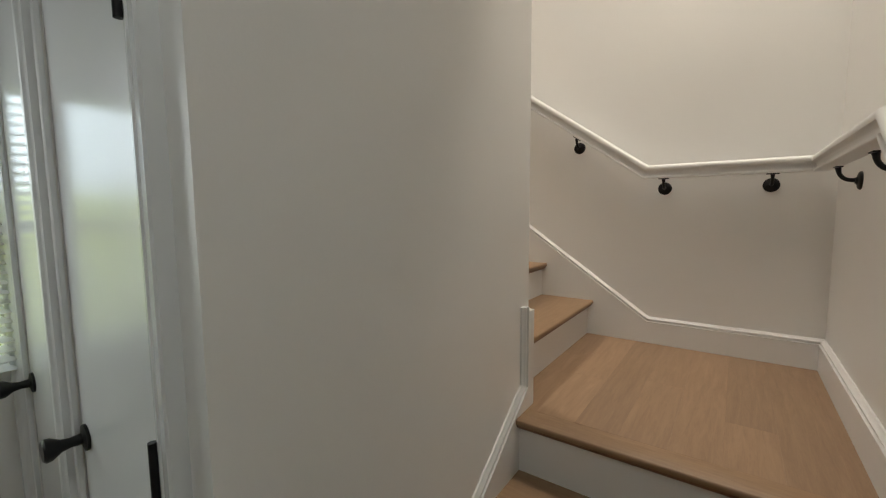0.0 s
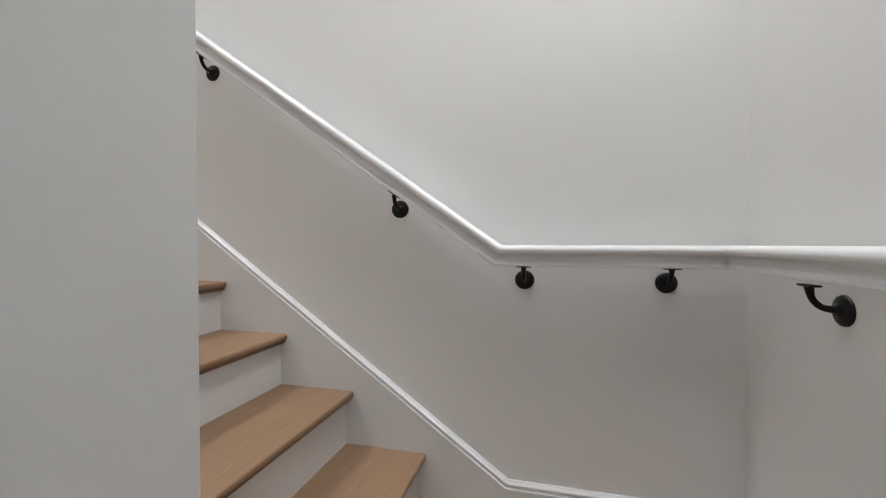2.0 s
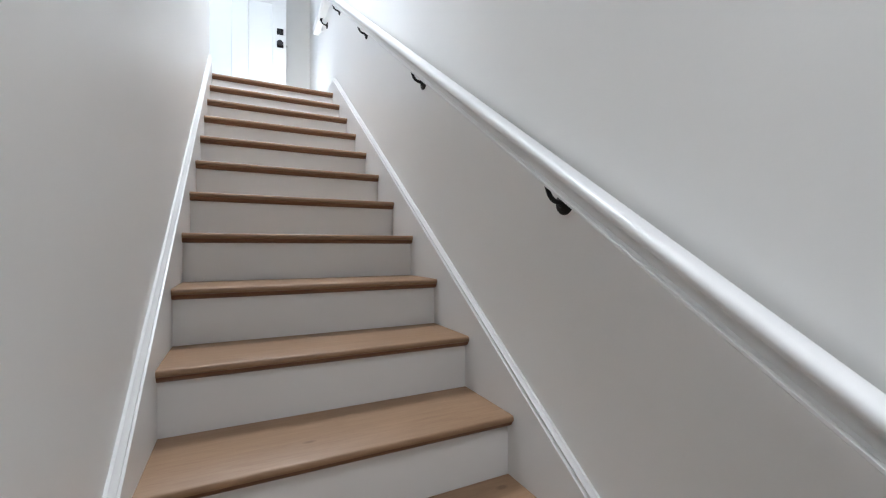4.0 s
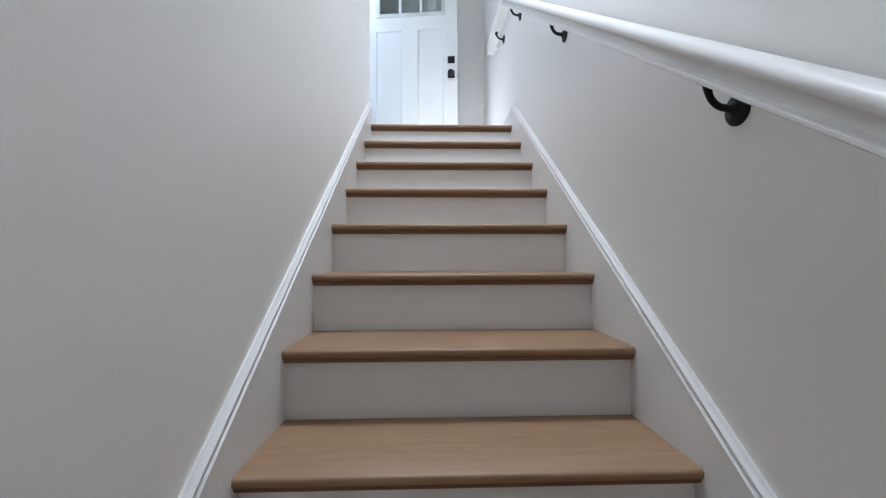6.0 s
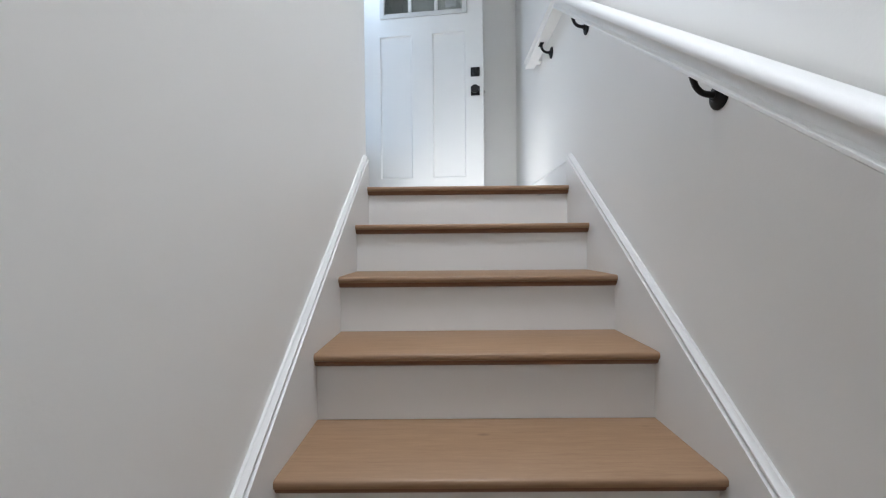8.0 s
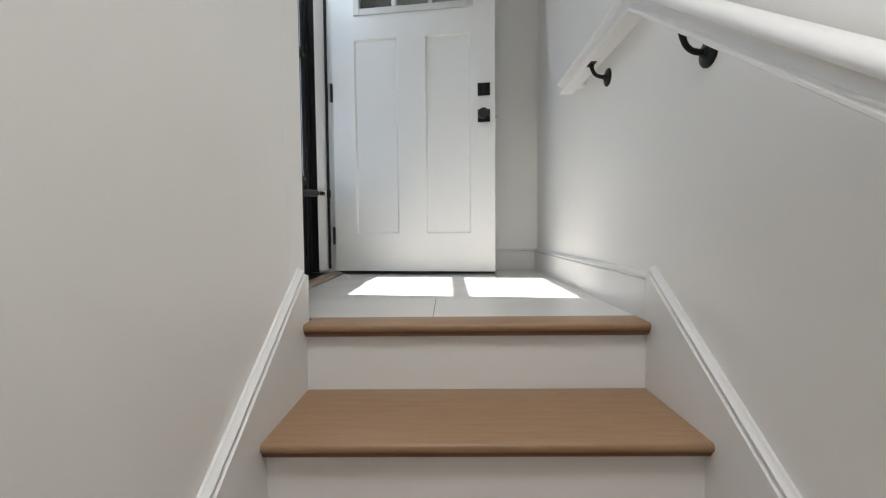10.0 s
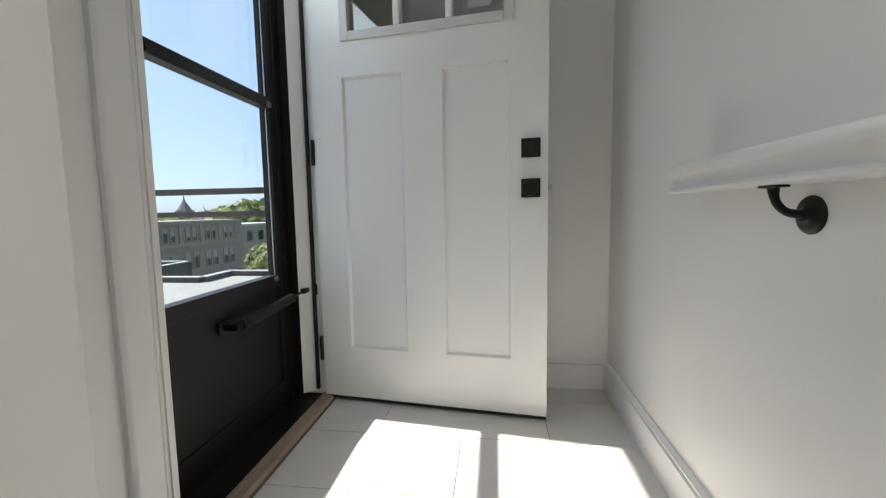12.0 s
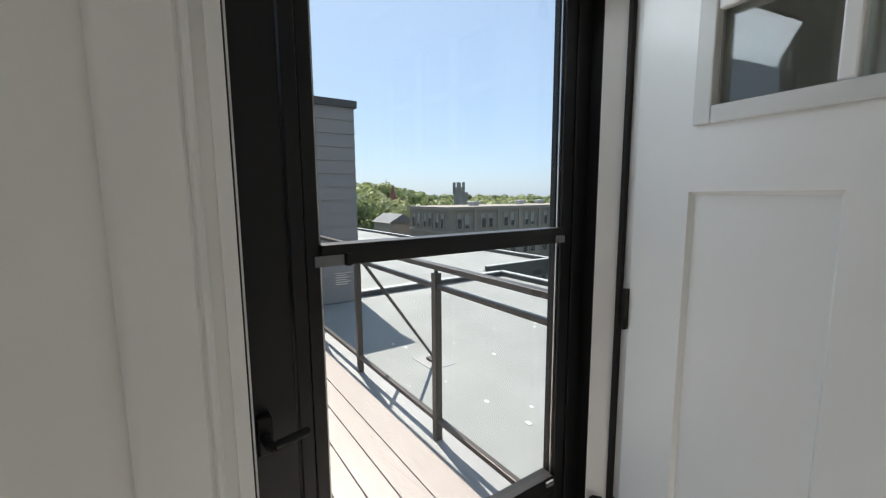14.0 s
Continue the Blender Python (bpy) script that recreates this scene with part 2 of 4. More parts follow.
def sweep(bm, profile, pts, outs, ups=None):
    """Run a profile (out, up) along a mitred path; outs: the wall's normal for each stretch."""
    P = [Vector(p) for p in pts]
    T = [(P[i + 1] - P[i]).normalized() for i in range(len(P) - 1)]
    N = [Vector(o) for o in outs]
    U = []
    for i, (t, n) in enumerate(zip(T, N)):
        u = n.cross(t)
        if ups:
            if u.dot(Vector(ups[i])) < 0:
                u = -u
        elif u.z < 0:
            u = -u
        U.append(u)
    rings = []
    for i, p in enumerate(P):
        a, b = max(i - 1, 0), min(i, len(T) - 1)
        nd = (N[a] + N[b]) / (1 + N[a].dot(N[b]))
        ud = (U[a] + U[b]) / (1 + U[a].dot(U[b]))
        rings.append([bm.verts.new(p + nd * o + ud * v) for o, v in profile])
    k = len(profile)
    for r, s in zip(rings, rings[1:]):
        for j in range(k):
            bm.faces.new((r[j], s[j], s[(j + 1) % k], r[(j + 1) % k]))
    bm.faces.new(rings[0])
    bm.faces.new(rings[-1][::-1])


def tube(bm, pts, radius, sides=10):
    P = [Vector(p) for p in pts]
    rad = radius if isinstance(radius, (list, tuple)) else [radius] * len(P)
    rings = []
    ref = Vector((0.31, 0.87, 0.38))
    for i, p in enumerate(P):
        t = (P[min(i + 1, len(P) - 1)] - P[max(i - 1, 0)]).normalized()
        a = t.cross(ref).normalized()
        b = t.cross(a)
        rings.append([bm.verts.new(p + (a * math.cos(2 * math.pi * k / sides) + b * math.sin(2 * math.pi * k / sides)) * rad[i]) for k in range(sides)])
    for r, s in zip(rings, rings[1:]):
        for j in range(sides):
            bm.faces.new((r[j], r[(j + 1) % sides], s[(j + 1) % sides], s[j]))
    bm.faces.new(rings[0][::-1])
    bm.faces.new(rings[-1])


def disc(bm, centre, axis, stations, sides=24):
    """A turned body: stations of (along axis, radius)."""
    ax = Vector(axis).normalized()
    c = Vector(centre)
    tube_pts = [c + ax * s for s, _ in stations]
    ref = Vector((0, 0, 1)) if abs(ax.z) < 0.9 else Vector((1, 0, 0))
    a = ax.cross(ref).normalized()
    b = ax.cross(a)
    rings = [[bm.verts.new(p + (a * math.cos(2 * math.pi * k / sides) + b * math.sin(2 * math.pi * k / sides)) * r) for k in range(sides)] for p, (_, r) in zip(tube_pts, stations)]
    for r, s in zip(rings, rings[1:]):
        for j in range(sides):
            bm.faces.new((r[j], r[(j + 1) % sides], s[(j + 1) % sides], s[j]))
    bm.faces.new(rings[0][::-1])
    bm.faces.new(rings[-1])


def mesh_of(name, bm, mat, smooth=False):
    bmesh.ops.recalc_face_normals(bm, faces=bm.faces)
    me = bpy.data.meshes.new(name)
    bm.to_mesh(me)
    bm.free()
    me.materials.append(mat)
    if smooth:
        for p in me.polygons:
            p.use_smooth = True
        me.set_sharp_from_angle(angle=radians(38))
    return me


def part(name, bm, mat, parent=None, label="", smooth=False):
    ob = new(name, mesh_of(name, bm, mat, smooth))
    ob.parent = parent
    if label:
        tagged(ob, label)
    return ob


def thing(name, label, category, at=None, group="", kind=""):
    ob = new(name)
    ob.empty_display_size = 0.1
    ob.matrix_world = at if at is not None else Matrix()
    return tagged(ob, label, category, group, kind)


def solid(name, mat, label, category, boxes, kind="structure", bevel=0.0):
    bm = bmesh.new()
    for b in boxes:
        block(bm, *b, bevel=bevel)
    return tagged(part(name, bm, mat), label, category, kind=kind)


# ---- plan ----
RISE, RUN, STEPS = 0.185, 0.2628, 15
XL, XR = -0.02, 0.94          # wall faces of the flight
YS = -0.93                    # end wall of the turn
TOP = RISE * STEPS            # upper landing
YTOP = RUN * (STEPS - 1)      # last nosing
SK = 0.02                     # board thickness of skirts
HALLZ = -4 * RISE
CEILZ = 5.28
XD = -0.212                   # wall with the outer door
DY0, DY1 = 4.077, 4.985         # its opening
DZ = TOP + 2.06
SX0, SX1 = -0.425, -0.385       # storm door faces
XHALL = -1.07
SLOPE = RISE / RUN

# ---- walls, floors, ceilings ----
white = "smooth white painted plaster wall"
solid("wall_east", WALL, white + " beside the stairs", "wall", [(XR, XR + 0.12, YS - 0.12, 5.26, -1.0, CEILZ)])
solid("wall_south", WALL, white + " at the stair turn", "wall", [(-3.2, XR, YS - 0.12, YS, -1.0, CEILZ)])
solid("wall_stair_left", WALL, white + " between stairs and hall", "wall",
      [(XL - 0.12, XL, 0.08, 3.64, -1.0, CEILZ), (XHALL, XL, -0.04, 0.08, HALLZ - 0.1, 1.72), (XL - 0.12, XL, -0.04, 0.08, 1.72, CEILZ)])
solid("wall_stair_corner", WALL, white + " corner at the stair head", "wall",
      [(XD - 0.215, XL, 3.64, 3.76, TOP - 0.3, CEILZ)], bevel=0.003)
solid("wall_outer_door", WALL, white + " around the outer door", "wall",
      [(XD - 0.215, XD, 3.76, DY0, TOP - 0.3, CEILZ), (XD - 0.215, XD, DY1, 5.26, TOP - 0.3, CEILZ),
       (XD - 0.215, XD, DY0, DY1, DZ, CEILZ)])
solid("wall_north", WALL, white + " behind the open door", "wall", [(XD, XR, 5.14, 5.26, TOP - 0.3, CEILZ)])
solid("wall_over_hall", WALL, white + " above the hall ceiling", "wall", [(XL - 0.24, XL - 0.12, YS, -0.04, 1.72, CEILZ)])
solid("wall_hall_closets", WALL, white + " with closet doors", "wall",
      [(XHALL, XHALL + 0.12, 0.08, 0.112, HALLZ, 1.72), (XHALL, XHALL + 0.12, 0.62, 0.72, HALLZ, 1.72), (XHALL, XHALL + 0.12, 1.15, 1.35, HALLZ, 1.72),
       (XHALL, XHALL + 0.12, 0.112, 0.62, 1.33, 1.72), (XHALL, XHALL + 0.12, 0.72, 1.15, 1.33, 1.72)])
solid("wall_hall_window", WALL, white + " with the hall window", "wall",
      [(-2.2, -1.86, 1.25, 1.35, HALLZ, 1.72), (-1.86, XHALL, 1.25, 1.35, HALLZ, 0.18), (-1.86, XHALL, 1.25, 1.35, 1.10, 1.72)])
solid("wall_hall_west", WALL, white + " closing the lower hall", "wall", [(-3.2, -3.08, YS, 1.35, HALLZ - 0.1, 1.72), (-3.08, -2.2, 1.25, 1.35, HALLZ, 1.72)])
solid("ceiling", CEIL, "flat white ceiling over the stairwell", "ceiling", [(XD - 0.215, XR, 1.0, 5.14, CEILZ, CEILZ + 0.12)])
solid("ceiling_turn", CEIL, "flat white ceiling over the stair turn", "ceiling", [(XL - 0.12, XR, YS, 1.12, 3.40, 3.52)])
solid("wall_over_turn", WALL, white + " above the stair turn", "wall", [(XL, XR, 1.0, 1.12, 3.52, CEILZ)])
solid("ceiling_hall", CEIL, "flat white ceiling of the lower hall", "ceiling", [(-3.08, XL - 0.24, YS, 1.25, 1.72, 1.84)])
solid("floor_hall", OAK_X, "oak floor of the lower hall", "floor", [(-3.08, -0.96, YS, 1.25, HALLZ - 0.1, HALLZ)])

# ---- discs added behind the unseen ceiling fill lamps ----
for cx, cy, cz in ((0.46, 2.35, CEILZ), (0.46, -0.50, 3.40), (-1.6, -0.4, 1.72)):
    dl = thing("fill_lamp_marker", "round white disc added behind an unseen fill lamp", "light", pose(cx, cy, cz - 0.012))
    bm = bmesh.new()
    disc(bm, (0, 0, 0), (0, 0, 1), [(0.011, 0.285), (0.004, 0.285), (0.0, 0.275)], 32)
    part("marker_disc", bm, TRIM, dl)

# ---- stairs ----
stairs = thing("staircase", "oak treads with white painted risers", "stairs", kind="structure")
NOSE = [(0.0, -0.005), (0.0015, -0.0022), (0.005, 0.0), (0.3, 0.0), (0.3, -0.020), (0.006, -0.020), (0.0018, -0.018), (0.0, -0.014), (-0.0005, -0.010)]


def tread_mesh(depth, x0, x1):
    bm = bmesh.new()
    prism(bm, [(min(p[0], depth), p[1]) for p in NOSE], "x", x0, x1)
    return mesh_of("tread", bm, OAK_X, True)


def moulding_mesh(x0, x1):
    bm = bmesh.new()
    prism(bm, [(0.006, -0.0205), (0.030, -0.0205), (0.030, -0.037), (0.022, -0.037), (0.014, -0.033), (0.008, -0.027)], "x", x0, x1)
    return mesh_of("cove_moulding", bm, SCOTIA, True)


def riser_mesh(x0, x1):
    bm = bmesh.new()
    block(bm, x0, x1, 0.028, 0.046, -RISE, -0.0205)
    return mesh_of("riser", bm, TRIM)


tm, mm, rm = tread_mesh(RUN + 0.027, 0.0, 0.92), moulding_mesh(0.0, 0.92), riser_mesh(0.0, 0.92)
top_tread = tread_mesh(0.095, 0.0, 0.92)
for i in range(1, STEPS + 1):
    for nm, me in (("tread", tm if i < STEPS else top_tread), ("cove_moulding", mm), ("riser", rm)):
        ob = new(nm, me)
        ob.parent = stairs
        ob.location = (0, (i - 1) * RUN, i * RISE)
under = bmesh.new()
prism(under, [(0.05, -0.2), (0.05, 0.0), (YTOP + 0.05, TOP - RISE - 0.03), (YTOP + 0.05, TOP - 0.6), (0.9, -0.2)], "x", 0.002, 0.918)
part("carriage", under, TRIM, stairs)

lower = thing("lower_staircase", "oak treads with white painted risers below the turn", "stairs", kind="structure")
XN = -0.155


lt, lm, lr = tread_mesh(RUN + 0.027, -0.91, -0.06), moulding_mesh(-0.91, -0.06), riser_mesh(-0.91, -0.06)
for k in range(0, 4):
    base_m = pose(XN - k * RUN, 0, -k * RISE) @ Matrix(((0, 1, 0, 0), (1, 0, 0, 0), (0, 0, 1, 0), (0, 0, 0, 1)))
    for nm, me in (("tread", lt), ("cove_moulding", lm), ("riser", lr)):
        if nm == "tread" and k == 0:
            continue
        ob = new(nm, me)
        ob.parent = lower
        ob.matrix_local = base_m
bm = bmesh.new()
prism(bm, [(min(p[0], 0.089), p[1]) for p in NOSE], "y", -0.91, -0.06)
edge_board = part("landing_nosing", bm, OAK_Y, lower, smooth=True)
edge_board.location = (XN, 0, 0)

# ---- skirts and baseboards ----
CAP = [(0.0, 0.0), (SK + 0.001, 0.0), (SK + 0.001, 0.005), (SK - 0.008, 0.0065), (SK - 0.008, 0.010), (SK - 0.003, 0.0125), (SK - 0.003, 0.018), (0.009, 0.023), (0.006, 0.027), (0.0, 0.027)]
BH = 0.104                      # flat board under the cap moulding


def skirt(name, label, plates, caps):
    """A painted board with an ogee cap along its top edge."""
    root = thing(name, label, "baseboard", kind="structure")
    for axis, poly, a, b in plates:
        bm = bmesh.new()
        prism(bm, poly, axis, a, b)
        part("board", bm, TRIM, root)
    for pts, outs, ups in caps:
        bm = bmesh.new()
        sweep(bm, CAP, pts, outs, ups)
        part("cap_moulding", bm, TRIM, root, smooth=True)
    return root


E_, W_, N_, S_ = (-1, 0, 0), (1, 0, 0), (0, -1, 0), (0, 1, 0)   # outward from east, west, north, south walls
yb = -0.262
ytop_r = YTOP + 0.035
zr = BH + SLOPE * (ytop_r - yb)
skirt("baseboard_stair_east", "white stair skirt board with moulded cap",
      [("x", [(YS, 0.0), (yb, 0.0), (yb + 0.3, 0.0), (ytop_r, TOP - 0.3), (ytop_r, zr), (yb, BH), (YS, BH)], XR - SK, XR)],
      [([(XR, YS, BH), (XR, yb, BH), (XR, ytop_r, zr)], [E_, E_], None)])
xb = XN - 0.03
skirt("baseboard_turn", "white baseboard of the stair turn with moulded cap",
      [("y", [(XR - SK, 0.0), (xb, 0.0), (xb - 1.2, -1.2 * SLOPE - 0.1), (xb - 1.2, BH - 1.2 * SLOPE), (xb, BH), (XR - SK, BH)], YS, YS + SK)],
      [([(XR - SK, YS, BH), (xb, YS, BH), (xb - 1.2, YS, BH - 1.2 * SLOPE)], [S_, S_], None)])
z0 = BH + SLOPE * 0.262
skirt("baseboard_stair_west", "white stair skirt board with moulded cap",
      [("x", [(-0.03, -0.1), (0.2, -0.1), (YTOP + 0.05, TOP - 0.3), (YTOP + 0.05, zr), (ytop_r, zr), (-0.03, z0 - 0.03 * SLOPE)], XL, XL + SK)],
      [([(XL, -0.03, z0 - 0.03 * SLOPE), (XL, ytop_r, zr)], [W_], None)])
xv, zv = -0.088, 0.05
skirt("baseboard_lower_flight", "white stair skirt board rising to a square end",
      [("y", [(XL + 0.004, -0.12), (XL + 0.004, 0.336), (xv + 0.031, 0.336), (xv + 0.031, zv + 0.031 * SLOPE), (xv - 0.85, zv - 0.85 * SLOPE), (xv - 0.85, zv - 0.85 * SLOPE - 0.35), (xv, -0.18)], -0.04 - SK, -0.04)],
      [([(xv - 0.85, -0.04, zv - 0.85 * SLOPE), (xv + 0.031, -0.04, zv + 0.031 * SLOPE), (xv + 0.031, -0.04, 0.352)], [N_, N_], [(0, 0, 1), (-1, 0, 0)])])
skirt("baseboard_landing", "white baseboard with moulded cap on the upper landing",
      [("x", [(ytop_r + 0.002, TOP - 0.02), (5.14, TOP - 0.02), (5.14, TOP + BH), (ytop_r + 0.002, TOP + BH)], XR - SK, XR),
       ("y", [(XD, TOP - 0.02), (XR - SK, TOP - 0.02), (XR - SK, TOP + BH), (XD, TOP + BH)], 5.14 - SK, 5.14)],
      [([(XR, ytop_r + 0.002, TOP + BH), (XR, 5.14, TOP + BH), (XD, 5.14, TOP + BH)], [E_, N_], None)])
skirt("baseboard_door_wall", "short white baseboard beside the door casing",
      [("x", [(3.76, TOP - 0.02), (DY0 - 0.100, TOP - 0.02), (DY0 - 0.100, TOP + BH + 0.012), (3.76, TOP + BH + 0.012)], XD, XD + 0.015)], [])

# ---- handrail ----
RAIL = [(-0.030, -0.054), (0.0260, -0.054), (0.0285, -0.0520), (0.0285, -0.0470), (0.0262, -0.0450), (0.0225, -0.0446), (0.0212, -0.0425), (0.0172, -0.0400), (0.0165, -0.0330), (0.0190, -0.0255),
        (0.0250, -0.0192), (0.0330, -0.0155), (0.0358, -0.0085), (0.0345, -0.0005), (0.0290, 0.0058), (0.0190, 0.0088), (-0.014, 0.0088), (-0.026, 0.004), (-0.030, -0.008)]
RX, RY, RZ = XR - 0.055, YS + 0.059, 0.871
ZTOPRAIL = TOP + 0.866
ybend = -0.250
ytopbend = ybend + (ZTOPRAIL - RZ) / SLOPE
xbend = -0.064
rail = thing("handrail", "white painted moulded handrail on black brackets", "handrail")
bm = bmesh.new()
sweep(bm, RAIL, [(xbend - 0.9, RY, RZ + 0.005 - 0.9 * SLOPE), (xbend, RY, RZ + 0.005), (RX, RY, RZ), (RX, ybend, RZ), (RX, ytopbend, ZTOPRAIL), (RX, 4.36, ZTOPRAIL)],
      [S_, S_, E_, E_, E_])
part("rail", bm, TRIM, rail, smooth=True)
bm = bmesh.new()
block(bm, RX + 0.0295, XR, 4.255, 4.305, ZTOPRAIL - 0.051, ZTOPRAIL - 0.002, 0.002)
part("wall_return", bm, TRIM, rail)


def rounded(pts, rad, steps=4):
    """Catmull-Rom points and radii through a coarse path."""
    P = [Vector(p) for p in pts]
    out, rr = [], []
    for k in range(len(P) - 1):
        a, b, c, d = P[max(k - 1, 0)], P[k], P[k + 1], P[min(k + 2, len(P) - 1)]
        for q in range(steps):
            u = q / steps
            out.append(0.5 * (2 * b + (c - a) * u + (2 * a - 5 * b + 4 * c - d) * u * u + (3 * b - a - 3 * c + d) * u ** 3))
            rr.append(rad[k] + (rad[k + 1] - rad[k]) * u)
    return out + [P[-1]], rr + [rad[-1]]


def bracket(at, rise=0.0535):
    """Black wall bracket: rose, curved arm and saddle plate; local y points into the room."""
    br = thing("handrail_bracket", "black metal handrail bracket with round rose", "bracket", at, group="handrail brackets")
    bm = bmesh.new()
    disc(bm, (0, 0, 0), (0, 1, 0), [(0.0, 0.030), (0.0025, 0.030), (0.005, 0.0285), (0.0075, 0.024), (0.009, 0.017), (0.011, 0.012), (0.015, 0.0095)], 28)
    part("rose", bm, BLACK, br, smooth=True)
    bm = bmesh.new()
    pts = [(0, 0.006, 0.002), (0, 0.020, 0.002), (0, 0.036, 0.006), (0, 0.047, 0.016), (0, 0.054, 0.030), (0, 0.057, 0.049)]
    pts, rad = rounded([(x, y, z * rise / 0.0535) for x, y, z in pts], [0.0088, 0.0070, 0.0063, 0.0062, 0.0062, 0.0085])
    tube(bm, pts, rad, 14)
    part("arm", bm, BLACK, br, smooth=True)
    bm = bmesh.new()
    disc(bm, (0, 0.016, -0.019), (0, 1, 0), [(-0.011, 0.005), (-0.0095, 0.005), (-0.009, 0.003)], 12)
    part("screw", bm, BLACK, br)
    return br


def saddle(br, tilt, rise=0.0535):
    bm = bmesh.new()
    block(bm, -0.022, 0.022, -0.010, 0.010, -0.002, 0.002, 0.0012)
    s = part("saddle_plate", bm, BLACK, br)
    s.matrix_local = pose(0, 0.057, rise - 0.002) @ pose(0, 0, 0, 0, tilt, 0)


face_e = Matrix(((0, -1, 0, 0), (1, 0, 0, 0), (0, 0, 1, 0), (0, 0, 0, 1)))


def rail_z(y):
    return RZ if y < ybend else min(RZ + SLOPE * (y - ybend), ZTOPRAIL)


for y in (-0.722, -0.319, 0.096, 0.859, 1.757, 2.686, 3.494, 4.04):
    slope = ybend < y < ytopbend
    rise = 0.0465
    drop = 0.054 + rise + (0.014 if slope else 0.0)
    br = bracket(pose(XR, y, rail_z(y) - drop) @ face_e, rise)
    saddle(br, -math.degrees(math.atan(SLOPE)) if slope else 0, rise)
for x in (0.56, 0.105):
    br = bracket(pose(x, YS, RZ - 0.111), 0.0485)
    saddle(br, 0, 0.0485)

# ---- outer door: frame, casing, threshold ----
frame_o = thing("door_frame", "white painted jamb with moulded casing", "door frame", kind="structure")


def fpart(name, boxes, mat=TRIM, bevel=0.0, label="", root=None):
    bm = bmesh.new()
    for b in boxes:
        block(bm, *b, bevel=bevel)
    return part(name, bm, mat, root or frame_o, label)


fpart("jamb", [(XD - 0.15, XD + 0.004, DY0 - 0.004, DY0 + 0.012, TOP, DZ)])
fpart("jamb", [(XD - 0.15, XD + 0.004, DY1 - 0.012, DY1 + 0.004, TOP, DZ)])
fpart("head_jamb", [(XD - 0.15, XD + 0.004, DY0 + 0.012, DY1 - 0.012, DZ - 0.016, DZ + 0.004)])
bm = bmesh.new()
prism(bm, [(SX1 + 0.0355, DY1 - 0.052), (XD - 0.092, DY1 - 0.016), (XD - 0.090, DY1 - 0.010), (SX1 + 0.0355, DY1 - 0.010)], "z", TOP + 0.02, DZ - 0.018)
part("door_stop", bm, TRIM, frame_o)
fpart("door_stop", [(XD - 0.085, XD - 0.052, DY0 + 0.012, DY0 + 0.024, TOP + 0.03, DZ - 0.016)])
fpart("weatherstrip", [(XD - 0.0895, XD - 0.078, DY1 - 0.030, DY1 - 0.0125, TOP + 0.03, DZ - 0.016)], RUBBER, 0.002, "dark rubber weatherstrip")
fpart("weatherstrip", [(XD - 0.0515, XD - 0.040, DY0 + 0.0125, DY0 + 0.020, TOP + 0.03, DZ - 0.016)], RUBBER, 0.002, "dark rubber weatherstrip")
CASING = [(0.0, 0.0), (0.010, 0.0), (0.013, 0.004), (0.013, 0.010), (0.010, 0.013), (0.011, 0.016), (0.016, 0.068), (0.019, 0.072), (0.026, 0.076), (0.028, 0.084), (0.025, 0.090), (0.0, 0.090)]
FLATCASING = [(0.0, 0.0), (0.010, 0.0), (0.0125, 0.003), (0.0125, 0.007), (0.0095, 0.010), (0.0145, 0.014), (0.0160, 0.070), (0.0150, 0.076), (0.0105, 0.081), (0.0, 0.081)]
for yy, sgn in ((DY0 - 0.018, -1), (DY1 + 0.006, 1)):
    bm = bmesh.new()
    prism(bm, [(XD + o, yy + sgn * v) for o, v in FLATCASING], "z", TOP, DZ + 0.06)
    part("casing", bm, TRIM, frame_o, smooth=True)
bm = bmesh.new()
prism(bm, [(XD - 0.060, TOP - 0.01), (XD - 0.004, TOP - 0.01), (XD - 0.004, TOP + 0.006), (XD - 0.016, TOP + 0.014), (XD - 0.055, TOP + 0.018), (XD - 0.060, TOP + 0.014)], "y", DY0 + 0.014, DY1 - 0.014)
part("threshold", bm, SADDLE, frame_o, "oak threshold saddle")
fpart("sill", [(XD - 0.215, XD - 0.061, DY0 + 0.013, DY1 - 0.013, TOP - 0.06, TOP + 0.006)], BLACKPAINT, 0, "dark metal sill")

# ---- outer door leaf, standing open ----
LW, LH, LT = 0.905, 2.03, 0.044
door = thing("door_1", "white panelled entrance door with six glass lites, standing open", "door", pose(-0.253, 4.938, TOP + 0.020, 0, 0, -7.3), kind="structure")
P1, P2 = (0.128, 0.373), (0.529, 0.774)
PZ0, PZ1 = 0.209, 1.280
GL, GR, GZ0, GZ1 = 0.165, 0.755, 1.444, 1.815
bm = bmesh.new()
for b in ((0, P1[0], 0, LH), (P1[1], P2[0], PZ0, PZ1), (P2[1], LW, 0, LH), (P1[0], P2[1], 0, PZ0), (P1[0], P2[1], PZ1, GZ0 - 0.012),
          (P1[0], GL - 0.012, GZ0 - 0.012, GZ1 + 0.012), (GR + 0.012, P2[1], GZ0 - 0.012, GZ1 + 0.012), (P1[0], P2[1], GZ1 + 0.012, LH)):
    block(bm, b[0], b[1], 0, LT, b[2], b[3])
bmesh.ops.remove_doubles(bm, verts=bm.verts, dist=0.0001)
part("leaf", bm, DOORPAINT, door)
